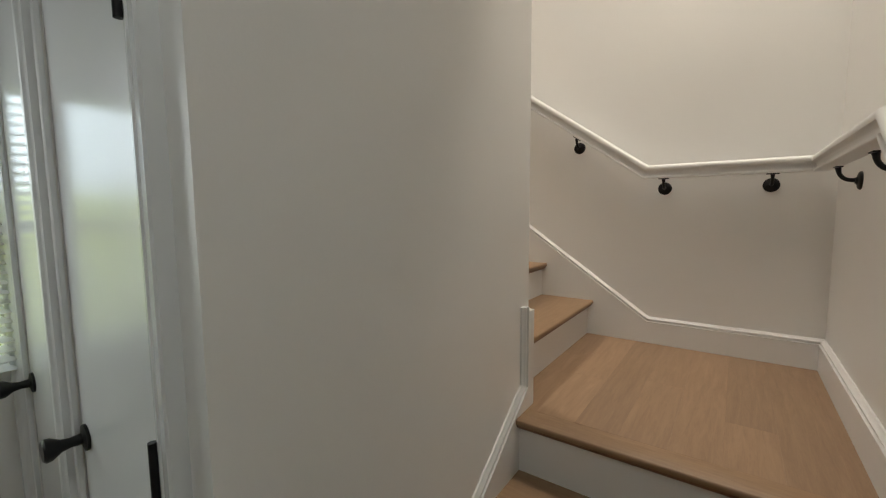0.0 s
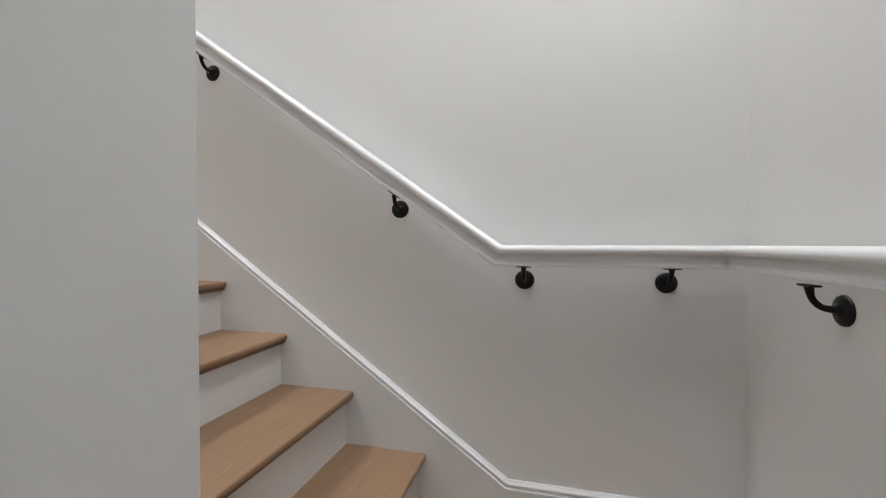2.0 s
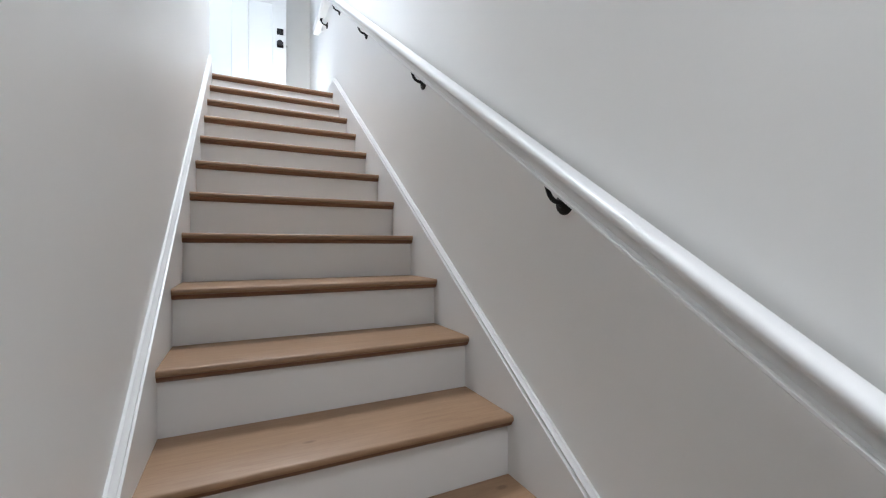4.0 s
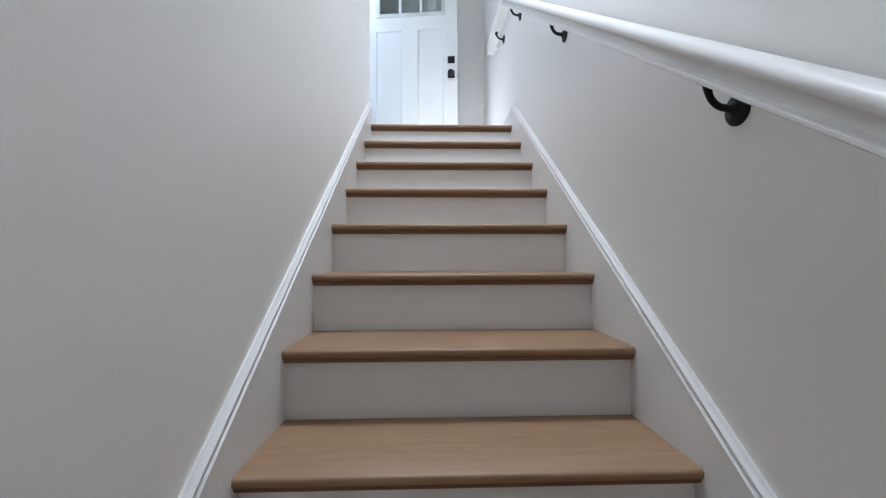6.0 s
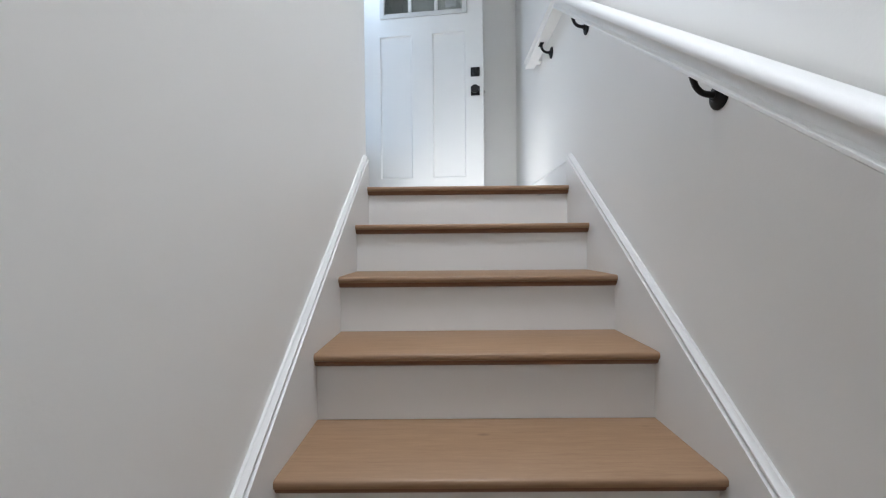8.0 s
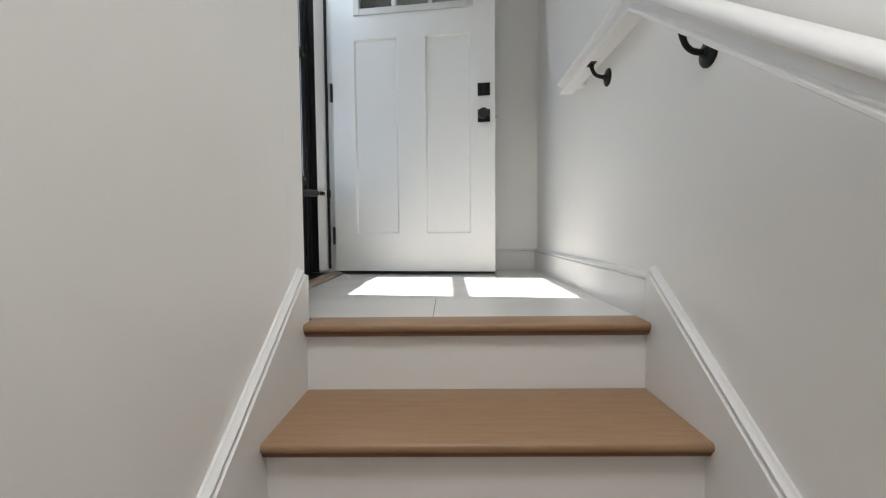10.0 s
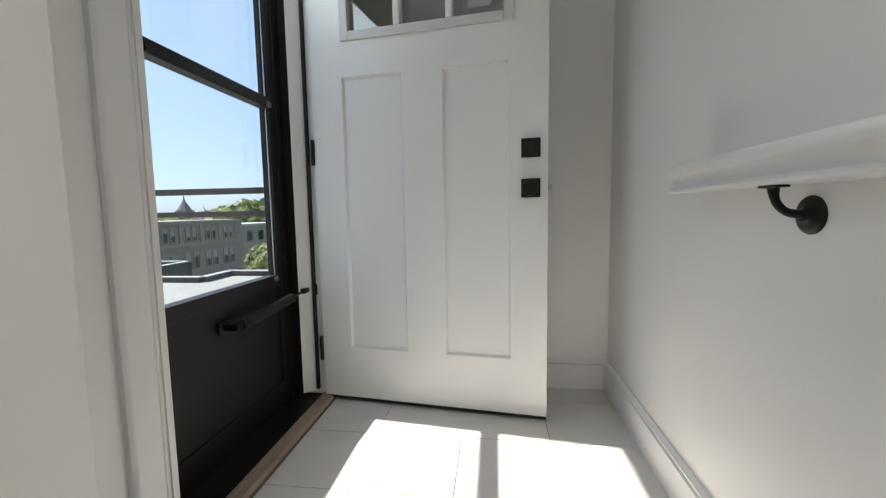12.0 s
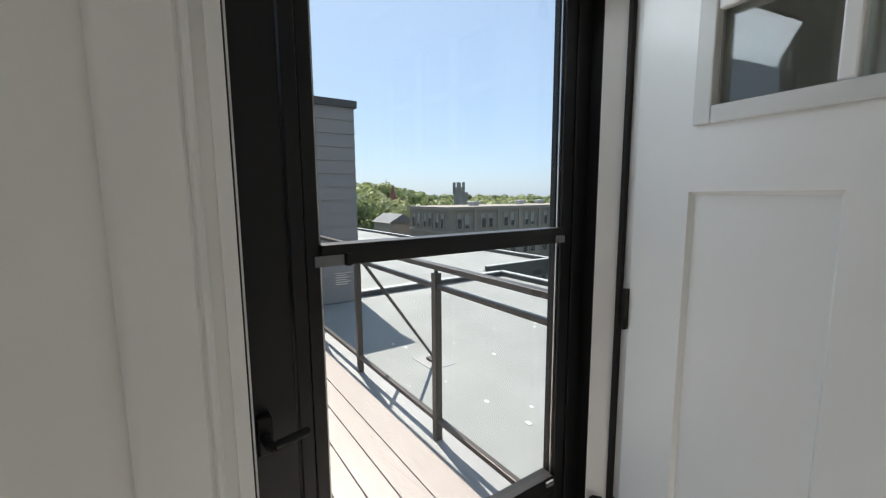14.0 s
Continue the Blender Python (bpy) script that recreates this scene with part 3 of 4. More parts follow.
for a, b in (P1, P2):
    bm = bmesh.new()
    block(bm, a + 0.004, b - 0.004, 0.012, LT - 0.012, PZ0 + 0.005, PZ1 - 0.005)
    part("panel", bm, DOORPAINT, door)
    bm = bmesh.new()
    o = [(a, PZ0), (b, PZ0), (b, PZ1), (a, PZ1)]
    i = [(a + 0.007, PZ0 + 0.007), (b - 0.007, PZ0 + 0.007), (b - 0.007, PZ1 - 0.007), (a + 0.007, PZ1 - 0.007)]
    ov = [bm.verts.new((p[0], 0.0012, p[1])) for p in o]
    iv = [bm.verts.new((p[0], 0.0118, p[1])) for p in i]
    bv = [bm.verts.new((p[0], 0.016, p[1])) for p in o]
    for k in range(4):
        k2 = (k + 1) % 4
        bm.faces.new((ov[k], ov[k2], iv[k2], iv[k]))
        bm.faces.new((iv[k], iv[k2], bv[k2], bv[k]))
        bm.faces.new((bv[k], bv[k2], ov[k2], ov[k]))
    part("panel_moulding", bm, DOORPAINT, door)
# glazing frame and muntins, both faces
for y0, y1 in ((-0.010, 0.012), (LT - 0.012, LT + 0.010)):
    bm = bmesh.new()
    g = 0.034
    block(bm, GL - g, GL, y0, y1, GZ0 - g, GZ1 + g, 0.003)
    block(bm, GR, GR + g, y0, y1, GZ0 - g, GZ1 + g, 0.003)
    block(bm, GL, GR, y0, y1, GZ0 - g, GZ0, 0.003)
    block(bm, GL, GR, y0, y1, GZ1, GZ1 + g, 0.003)
    part("lite_frame", bm, LITEFRAME, door, "grey-white vinyl lite frame")
    for mx in (0.361, 0.560):
        bm = bmesh.new()
        block(bm, mx - 0.0125, mx + 0.0125, y0 + 0.002, y1, GZ0, GZ1, 0.004)
        part("muntin", bm, DOORPAINT, door)
    bm = bmesh.new()
    block(bm, GL, GR, y0 + 0.003, y1 - 0.001, (GZ0 + GZ1) / 2 - 0.0125, (GZ0 + GZ1) / 2 + 0.0125, 0.004)
    part("muntin", bm, DOORPAINT, door)
for a, b in ((GL, 0.361), (0.361, 0.560), (0.560, GR)):
    for c, d in ((GZ0, (GZ0 + GZ1) / 2), ((GZ0 + GZ1) / 2, GZ1)):
        bm = bmesh.new()
        block(bm, a, b, 0.019, 0.023, c, d)
        pn = part("pane", bm, DOORPANE, door)
        pn.visible_shadow = False
bm = bmesh.new()
block(bm, 0.626, 0.706, 0.0184, 0.0188, 1.476, 1.72)
notice = part("notice", bm, NOTICE, door, "printed paper label on the glass")
bm = bmesh.new()
for r in range(22):
    z = 1.500 + r * 0.0098
    for c0, c1 in ((0.631, 0.646), (0.651, 0.651 + 0.012 + 0.014 * random.random()), (0.682, 0.682 + 0.008 + 0.013 * random.random())):
        block(bm, c0, c1, 0.0180, 0.0183, z, z + 0.0026)
part("print_lines", bm, INK, door, "grey printed lines")
# door bottom sweep
bm = bmesh.new()
block(bm, 0.002, LW - 0.002, 0.003, LT - 0.003, -0.013, -0.001)
part("door_sweep", bm, RUBBER, door, "dark rubber sweep")
# deadbolt and knob on square plates
BU = 0.846
for nm, uz in (("deadbolt", 0.975), ("door_knob", 0.836)):
    bm = bmesh.new()
    block(bm, BU - 0.033, BU + 0.033, -0.009, -0.0004, uz - 0.033, uz + 0.033, 0.002)
    part("lock_plate" if nm == "deadbolt" else "knob_plate", bm, BLACK, door, "square black plate")
    bm = bmesh.new()
    if nm == "deadbolt":
        disc(bm, (BU, -0.009, uz), (0, -1, 0), [(0.0, 0.024), (0.004, 0.024), (0.006, 0.021)], 28)
        block(bm, BU - 0.004, BU + 0.004, -0.026, -0.014, uz - 0.019, uz + 0.019, 0.002)
    else:
        disc(bm, (BU, -0.009, uz), (0, -1, 0), [(0.0, 0.013), (0.018, 0.012), (0.024, 0.024), (0.030, 0.0285), (0.046, 0.0285), (0.050, 0.025)], 32)
    part("thumb_turn" if nm == "deadbolt" else "knob", bm, BLACK, door, smooth=True)
bm = bmesh.new()
block(bm, LW - 0.001, LW + 0.0015, 0.010, 0.034, 0.805, 0.865)
block(bm, LW + 0.0015, LW + 0.012, 0.016, 0.028, 0.828, 0.844, 0.002)
part("latch", bm, STEEL, door, "steel latch bolt")
for hz in (0.20, 1.00, 1.82):
    bm = bmesh.new()
    disc(bm, (-0.006, -0.007, hz - 0.05), (0, 0, 1), [(0.0, 0.0065), (0.1, 0.0065)], 14)
    block(bm, -0.004, -0.0006, -0.004, 0.030, hz - 0.05, hz + 0.05, 0.001)
    part("hinge", bm, BLACK, door, "black butt hinge", smooth=True)

# ---- storm door ----
storm = thing("storm_door", "black metal storm door with two glass panes and a solid kick panel", "door")
GY0, GY1 = 4.235, 4.843
SZ0, SZ1 = TOP + 0.012, DZ - 0.006
KICK, MIDA, MIDB, GTOP = 3.318, 3.952, 3.990, 4.615
fpart("outer_frame", [(SX0 - 0.02, SX1 + 0.012, DY0 - 0.003, DY0 + 0.030, SZ0, SZ1)], BLACKPAINT, 0.002, "", storm)
fpart("outer_frame", [(SX0 - 0.02, SX1 + 0.035, DY1 - 0.053, DY1 + 0.003, SZ0, SZ1)], BLACKPAINT, 0.002, "", storm)
fpart("outer_frame", [(SX0 - 0.02, SX1 + 0.010, DY0 + 0.030, DY1 - 0.051, SZ1 - 0.03, SZ1)], BLACKPAINT, 0.002, "", storm)
fpart("stile", [(SX0, SX1, DY0 + 0.033, 4.184, SZ0, SZ1 - 0.032), (SX0, SX1 + 0.004, 4.187, 4.210, SZ0, SZ1 - 0.032), (SX0, SX1, 4.212, GY0, SZ0, SZ1 - 0.032)], BLACKPAINT, 0.002, "", storm)
fpart("stile", [(SX0, SX1, GY1, GY1 + 0.036, SZ0, SZ1 - 0.032), (SX0, SX1 + 0.004, GY1 + 0.038, DY1 - 0.055, SZ0, SZ1 - 0.032)], BLACKPAINT, 0.002, "", storm)
fpart("top_rail", [(SX0, SX1, GY0, GY1, GTOP, SZ1 - 0.032)], BLACKPAINT, 0.002, "", storm)
fpart("mid_rail", [(SX0 + 0.004, SX1 + 0.006, GY0, GY1, MIDA, MIDB)], BLACKPAINT, 0.003, "", storm)
fpart("bottom_rail", [(SX0, SX1, GY0, GY1, KICK - 0.045, KICK)], BLACKPAINT, 0.002, "", storm)
fpart("kick_panel", [(SX0 + 0.008, SX1 - 0.006, GY0, GY1, SZ0 + 0.1, KICK - 0.045)], BLACKPAINT, 0, "", storm)
fpart("kick_rail", [(SX0, SX1, GY0, GY1, SZ0, SZ0 + 0.1)], BLACKPAINT, 0.002, "", storm)
for za, zb in ((KICK, MIDA), (MIDB, GTOP)):
    bm = bmesh.new()
    block(bm, SX0 + 0.016, SX0 + 0.020, GY0, GY1, za, zb)
    pn = part("glass_pane", bm, PANE, storm)
    pn.visible_shadow = False
    fpart("glazing_bead", [(SX1 - 0.014, SX1 - 0.010, GY0, GY0 + 0.005, za, zb), (SX1 - 0.014, SX1 - 0.010, GY1 - 0.005, GY1, za, zb)], STEEL, 0, "bright glazing bead", storm)
for yy, w in ((GY0 - 0.012, 0.05), (GY1 - 0.03, 0.03)):
    fpart("sash_clip", [(SX1 + 0.0065, SX1 + 0.012, yy, yy + w, MIDA + 0.002, MIDA + 0.020)], SILVER, 0.001, "small grey sash clip", storm)
    fpart("sash_clip", [(SX1 + 0.0065, SX1 + 0.014, yy + w + 0.004, yy + w + 0.013, MIDA + 0.000, MIDA + 0.022)], BLACK, 0.001, "", storm)
for yy in (GY0 + 0.01, GY1 - 0.035):
    fpart("sash_clip", [(SX1 + 0.0005, SX1 + 0.008, yy, yy + 0.026, KICK - 0.020, KICK - 0.006)], SILVER, 0.001, "small grey sash clip", storm)
# maker's sticker: plain bars
bm = bmesh.new()
for r in range(6):
    w = 0.018 + 0.011 * random.random()
    block(bm, SX0 + 0.0205, SX0 + 0.0208, 4.267, 4.267 + w, 3.914 + r * 0.004, 3.9152 + r * 0.004)
part("sticker_lines", bm, PAPER, storm, "small white printed notice on the glass")
# latch and lever
fpart("latch_box", [(SX1, SX1 + 0.020, 4.118, 4.142, 3.66, 3.725)], BLACK, 0.004, "", storm)
bm = bmesh.new()
tube(bm, [(SX1 + 0.018, 4.130, 3.690), (SX1 + 0.042, 4.131, 3.690), (SX1 + 0.050, 4.140, 3.691), (SX1 + 0.050, 4.162, 3.695), (SX1 + 0.047, 4.190, 3.698)], [0.009, 0.008, 0.008, 0.0075, 0.007], 12)
part("lever", bm, BLACK, storm, "black lever handle", smooth=True)
# pneumatic closer
closer = thing("door_closer", "black tubular pneumatic closer on the storm door", "door closer")
bm = bmesh.new()
ca, cb = Vector((SX1 + 0.045, 4.530, 3.204)), Vector((SX1 + 0.060, 4.935, 3.236))
ax = (cb - ca)
disc(bm, ca, ax, [(0.0, 0.012), (0.006, 0.018), (0.31, 0.018), (0.316, 0.012)], 20)
part("cylinder", bm, BLACK, closer, smooth=True)
bm = bmesh.new()
tube(bm, [ca + ax.normalized() * 0.30, cb], 0.005, 10)
part("rod", bm, BLACK, closer, smooth=True)
bm = bmesh.new()
block(bm, SX1, SX1 + 0.05, 4.500, 4.535, 3.194, 3.214, 0.002)
block(bm, SX1 - 0.001, SX1 + 0.004, 4.480, 4.555, 3.186, 3.222, 0.001)
part("door_bracket", bm, BLACK, closer)
bm = bmesh.new()
block(bm, SX1 + 0.050, SX1 + 0.070, 4.920, DY1 - 0.012, 3.226, 3.246, 0.002)
block(bm, SX1 + 0.052, SX1 + 0.100, DY1 - 0.018, DY1 - 0.012, 3.212, 3.258, 0.001)
part("jamb_bracket", bm, BLACK, closer)

# ---- lower hall: closet doors and window ----


def closet_door(name, ya, yb2):
    d = thing(name, "glossy white panelled closet door with black knob", "door", kind="structure")
    z0, z1 = HALLZ + 0.01, 1.33
    bm = bmesh.new()
    block(bm, XHALL + 0.004, XHALL + 0.039, ya + 0.003, yb2 - 0.003, z0, z1, 0.002)
    part("leaf", bm, GLOSS, d)
    for yy, sg in ((ya, -1), (yb2, 1)):
        bm = bmesh.new()
        prism(bm, [(XHALL - o, yy + sg * (v - 0.004)) for o, v in CASING], "z", HALLZ, z1 + 0.08)
        part("casing", bm, GLOSS, d, smooth=True)
    bm = bmesh.new()
    kz, ky = 0.165, yb2 - 0.040
    disc(bm, (XHALL + 0.004, ky, kz), (-1, 0, 0), [(0.0, 0.030), (0.006, 0.030), (0.010, 0.013), (0.030, 0.011), (0.045, 0.014), (0.062, 0.025), (0.072, 0.026), (0.076, 0.021)], 24)
    part("knob", bm, BLACK, d, smooth=True)
    for hz in (0.27, 1.00, -0.55):
        bm = bmesh.new()
        disc(bm, (XHALL - 0.018, ya + 0.002, hz - 0.05), (0, 0, 1), [(0.0, 0.0065), (0.1, 0.0065)], 12)
        part("hinge", bm, BLACK, d, smooth=True)


closet_door("door_2", 0.112, 0.62)
closet_door("door_3", 0.72, 1.15)
win = thing("window_1", "white window with lowered horizontal blinds", "window", kind="structure")
fpart("window_frame", [(-1.86, -1.82, 1.27, 1.33, 0.18, 1.10), (XHALL - 0.03, XHALL - 0.002, 1.27, 1.33, 0.18, 1.10), (-1.82, XHALL - 0.03, 1.27, 1.33, 0.18, 0.22), (-1.82, XHALL - 0.03, 1.27, 1.33, 1.06, 1.10),
                       (-1.82, XHALL - 0.03, 1.28, 1.32, 0.62, 0.65)], TRIM, 0.003, "", win)
bm = bmesh.new()
block(bm, -1.82, XHALL - 0.03, 1.295, 1.299, 0.22, 1.06)
pn = part("pane", bm, PANE, win)
pn.visible_shadow = False
blinds = thing("window_blind", "white horizontal slat blind hanging at the window", "blind")
slat = bmesh.new()
block(slat, -1.80, -1.085, -0.022, 0.022, -0.0008, 0.0008)
slat_me = mesh_of("slat", slat, BLIND)
for k in range(29):
    s = new("slat", slat_me)
    s.parent = blinds
    s.matrix_local = pose(0, 1.215, 0.20 + k * 0.03, 18)
bm = bmesh.new()
block(bm, -1.81, -1.08, 1.19, 1.24, 1.065, 1.10, 0.003)
part("headrail", bm, BLIND, blinds)

# glowing card behind the hall window, daylit sky and trees painted as emission
bm = bmesh.new()
block(bm, -3.6, -0.3, 2.7, 2.72, -1.4, 2.0)
hb = bpy.data.materials.new("glowing_hall_backdrop")
hb.use_nodes = True
hn, hl = hb.node_tree.nodes, hb.node_tree.links
hn.remove(hn["Principled BSDF"])
em, htc, hsep, hr = hn.new("ShaderNodeEmission"), hn.new("ShaderNodeTexCoord"), hn.new("ShaderNodeSeparateXYZ"), hn.new("ShaderNodeValToRGB")
hl.new(htc.outputs["Generated"], hsep.inputs["Vector"])
hl.new(hsep.outputs["Z"], hr.inputs["Fac"])
hr.color_ramp.elements[0].position, hr.color_ramp.elements[0].color = 0.52, (0.30, 0.38, 0.10, 1)
hr.color_ramp.elements[1].position, hr.color_ramp.elements[1].color = 0.66, (0.74, 0.88, 1.0, 1)
e2 = hr.color_ramp.elements.new(0.635)
e2.color = (0.34, 0.44, 0.14, 1)
hl.new(hr.outputs["Color"], em.inputs["Color"])
em.inputs["Strength"].default_value = 0.6
hl.new(em.outputs["Emission"], hn["Material Output"].inputs["Surface"])
tagged(part("backdrop", bm, hb), "glowing card painted as bright sky over green trees beyond the hall window", "backdrop", kind="structure")

# ---- outside: deck, railing, roof ----
ZD, ZR = 2.65, 2.35
railing = thing("deck_railing", "dark bronze metal guard railing with slim posts", "railing")
RYD = 5.28
for px in (-0.55, -1.63, -2.80, -3.97, -5.14):
    bm = bmesh.new()
    block(bm, px - 0.022, px + 0.022, RYD - 0.022, RYD + 0.022, ZD - 0.03, 3.635, 0.003)
    part("post", bm, RAILING, railing)
    bm = bmesh.new()
    block(bm, px - 0.008, px + 0.008, RYD - 0.008, RYD + 0.008, 3.635, 3.660)
    part("pin", bm, RAILING, railing)
for nm, za, zb, h in (("top_rail", 3.658, 3.688, 0.024), ("mid_rail", 3.545, 3.572, 0.014), ("bottom_rail", 2.735, 2.765, 0.016)):
    bm = bmesh.new()
    block(bm, -5.2, -0.452, RYD - h, RYD + h, za, zb, 0.003)
    part(nm, bm, RAILING, railing)
bm = bmesh.new()
tube(bm, [(-2.80, 5.30, 3.58), (-3.19, 6.26, ZR + 0.03)], 0.014, 10)
part("brace", bm, RAILING, railing, smooth=True)
bm = bmesh.new()
block(bm, -3.25, -3.13, 6.20, 6.32, ZR, ZR + 0.03, 0.004)
part("brace_foot", bm, RAILING, railing)
solid("roof_patch", FLASH, "grey membrane patch under the brace foot", "roof", [(-3.36, -2.98, 6.10, 6.40, ZR - 0.01, ZR + 0.004)])
solid("deck_curb", FLASH, "grey metal flashing curb along the deck", "curb", [(-8.0, -0.45, 5.178, 5.40, ZR, ZD - 0.031)])
solid("roof_main", ROOF, "pale grey roof membrane", "roof", [(-60, -0.45, -20, 10.0, ZR - 0.3, ZR), (-4.75, -0.45, 10.0, 10.8, ZR - 0.3, ZR), (-60, -6.9, 10.0, 12.3, ZR - 0.3, ZR)])
para = [(-6.33, -6.17, 6.7, 10.0), (-6.33, -4.75, 9.92, 10.08), (-4.83, -4.67, 10.0, 10.8), (-4.83, 6.0, 10.72, 10.88), (-6.98, -6.82, 10.08, 12.3), (-60, -6.82, 12.22, 12.38)]
bm = bmesh.new()
for a, b, c, d in para:
    block(bm, a + 0.03, b - 0.03, c + 0.03, d - 0.03, ZR - 0.3, ZR + 0.085)
tagged(part("parapet", bm, COPING), "dark metal roof parapet", "parapet", kind="structure")
bm = bmesh.new()
for a, b, c, d in para:
    block(bm, a + 0.018, b - 0.018, c + 0.018, d - 0.018, ZR + 0.086, ZR + 0.104)
tagged(part("parapet_cap", bm, COPINGTOP), "pale metal parapet cap", "parapet", kind="structure")
solid("wall_outside", SIDING, "grey clad outer wall of the stairhouse", "wall", [(XD - 0.225, XD - 0.2155, 3.0, DY0, 2.3, 5.4), (XD - 0.225, XD - 0.2155, DY1, 5.4, 2.3, 5.4), (XD - 0.225, XD - 0.2155, DY0, DY1, DZ, 5.4)])
house_grey = thing("roof_bulkhead", "grey lap-sided roof bulkhead with flat cap", "building")
bm = bmesh.new()
block(bm, -9.0, -6.05, 3.2, 6.60, ZR, 5.45)
part("wall", bm, SIDING, house_grey)
bm = bmesh.new()
prism(bm, [(-6.05, 0), (-6.018, 0.0), (-6.034, 0.205), (-6.05, 0.205)], "y", 3.2, 6.62)
lap_e = mesh_of("siding_board", bm, SIDING)
bm = bmesh.new()
prism(bm, [(6.60, 0), (6.632, 0.0), (6.616, 0.205), (6.60, 0.205)], "x", -9.0, -6.04)
lap_n = mesh_of("siding_board", bm, SIDING)
for k in range(15):
    for me in (lap_e, lap_n):
        o = new("siding_board", me)
        o.parent, o.location = house_grey, (0, 0, ZR + 0.02 + k * 0.206)
bm = bmesh.new()
block(bm, -9.05, -5.99, 3.15, 6.66, 5.45, 5.56)
part("roof_cap", bm, COPING, house_grey)

# windblown pale litter on the roof
rl = random.Random(21)
bm = bmesh.new()
for _ in range(70):
    lx, ly, lr2 = rl.uniform(-6.0, -0.8), rl.uniform(5.6, 9.8), rl.uniform(0.008, 0.028)
    ring = [bm.verts.new((lx + math.cos(a) * lr2 * rl.uniform(0.6, 1.5), ly + math.sin(a) * lr2 * rl.uniform(0.4, 1.0), ZR + 0.004 + rl.uniform(0, 0.004))) for a in (0, 1.05, 2.1, 3.14, 4.2, 5.2)]
    bm.faces.new(ring)
tagged(part("roof_litter", bm, PAPER), "pale windblown litter scattered on the roof", "litter", kind="stuff")

# ---- far: ground, stone building, town, woods ----
ZG = -11.0
solid("ground", GROUND, "green ground reaching the horizon", "ground", [(-2500, 1500, -1500, 2500, ZG - 1, ZG)])
stone = thing("stone_building", "brown stone institutional building with paired windows and flat parapet", "building")
BX, BY0, BY1, BZ = -36.6, 29.8, 59.6, 2.85
bm = bmesh.new()
block(bm, BX - 8.6, BX, BY0, BY1, ZG, BZ - 0.35)
part("wall", bm, STONE, stone)
bm = bmesh.new()
block(bm, BX - 8.8, BX + 0.22, BY0 - 0.22, BY1, BZ - 0.35, BZ)
block(bm, BX - 8.7, BX + 0.12, BY0 - 0.12, BY1, BZ - 3.0, BZ - 2.72)
block(bm, BX - 8.7, BX + 0.12, BY0 - 0.12, BY1, BZ - 7.2, BZ - 6.95)
part("cornice", bm, STONETRIM, stone)
# one window of each kind, then repeats
FACE_E = Matrix(((0, 0, 1, 0), (1, 0, 0, 0), (0, 1, 0, 0), (0, 0, 0, 1)))
FACE_S = Matrix(((1, 0, 0, 0), (0, 0, -1, 0), (0, 1, 0, 0), (0, 0, 0, 1)))


def window_meshes(w, h, shade):
    bm = bmesh.new()
    block(bm, -w / 2, w / 2, 0, h, 0.015, 0.03)
    pane = mesh_of("pane", bm, FARGLASS)
    bm = bmesh.new()
    t = 0.12
    block(bm, -w / 2 - t, -w / 2, -t, h + t, 0.0, 0.12)
    block(bm, w / 2, w / 2 + t, -t, h + t, 0.0, 0.12)
    block(bm, -w / 2, w / 2, h, h + t, 0.0, 0.12)
    block(bm, -w / 2, w / 2, -t, 0, 0.0, 0.16)
    surround = mesh_of("surround", bm, STONETRIM)
    bm = bmesh.new()
    block(bm, -w / 2, w / 2, h * (1 - shade), h, 0.031, 0.04)
    sh = mesh_of("shade", bm, FARBLIND)
    return pane, surround, sh


kinds = [window_meshes(0.62, 1.55, s) for s in (0.3, 0.55, 0.75)]
lows = [window_meshes(0.85, 1.9, s) for s in (0.2, 0.5)]
rnd = random.Random(4)


def far_window(m, meshes):
    w = new("window", meshes[1])
    w.parent, w.matrix_local = stone, m
    for nm, me in (("pane", meshes[0]), ("shade", meshes[2])):
        o = new(nm, me)
        o.parent = w


y = BY0 + 2.0
while y < BY1 - 2:
    for d in (-0.55, 0.55):
        far_window(pose(BX, y + d, BZ - 2.45) @ FACE_E, rnd.choice(kinds))
        far_window(pose(BX, y + d * 1.2, BZ - 5.9) @ FACE_E, rnd.choice(lows))
        if y < 60:
            far_window(pose(BX, y + d * 1.2, BZ - 10.2) @ FACE_E, rnd.choice(lows))
    bm = bmesh.new()
    block(bm, BX + 0.0, BX + 0.15, y + 1.55, y + 1.95, BZ - 2.72, BZ - 0.35)
    part("pilaster", bm, STONETRIM, stone)
    y += 3.5
x = BX - 1.7
while x > BX - 8:
    for d in (-0.55, 0.55):
        far_window(pose(x + d, BY0, BZ - 2.45) @ FACE_S, rnd.choice(kinds))
        far_window(pose(x + d * 1.2, BY0, BZ - 5.9) @ FACE_S, rnd.choice(lows))
    x -= 2.6
tower = thing("stone_tower", "tall battlemented grey stone tower", "tower")
TX, TY = -75.0, 59.5
bm = bmesh.new()
block(bm, TX - 0.8, TX + 0.8, TY - 0.8, TY + 0.8, ZG, 6.0)
part("shaft", bm, TOWERSTONE, tower)
for sx in (-1, 1):
    for sy in (-1, 1):
        bm = bmesh.new()
        block(bm, TX + sx * 0.75 - 0.24, TX + sx * 0.75 + 0.24, TY + sy * 0.75 - 0.24, TY + sy * 0.75 + 0.24, 4.4, 7.1)
        part("pinnacle", bm, TOWERSTONE, tower)
bm = bmesh.new()
block(bm, TX - 0.1, TX + 0.9, TY + 0.8, TY + 1.9, ZG, 4.9)
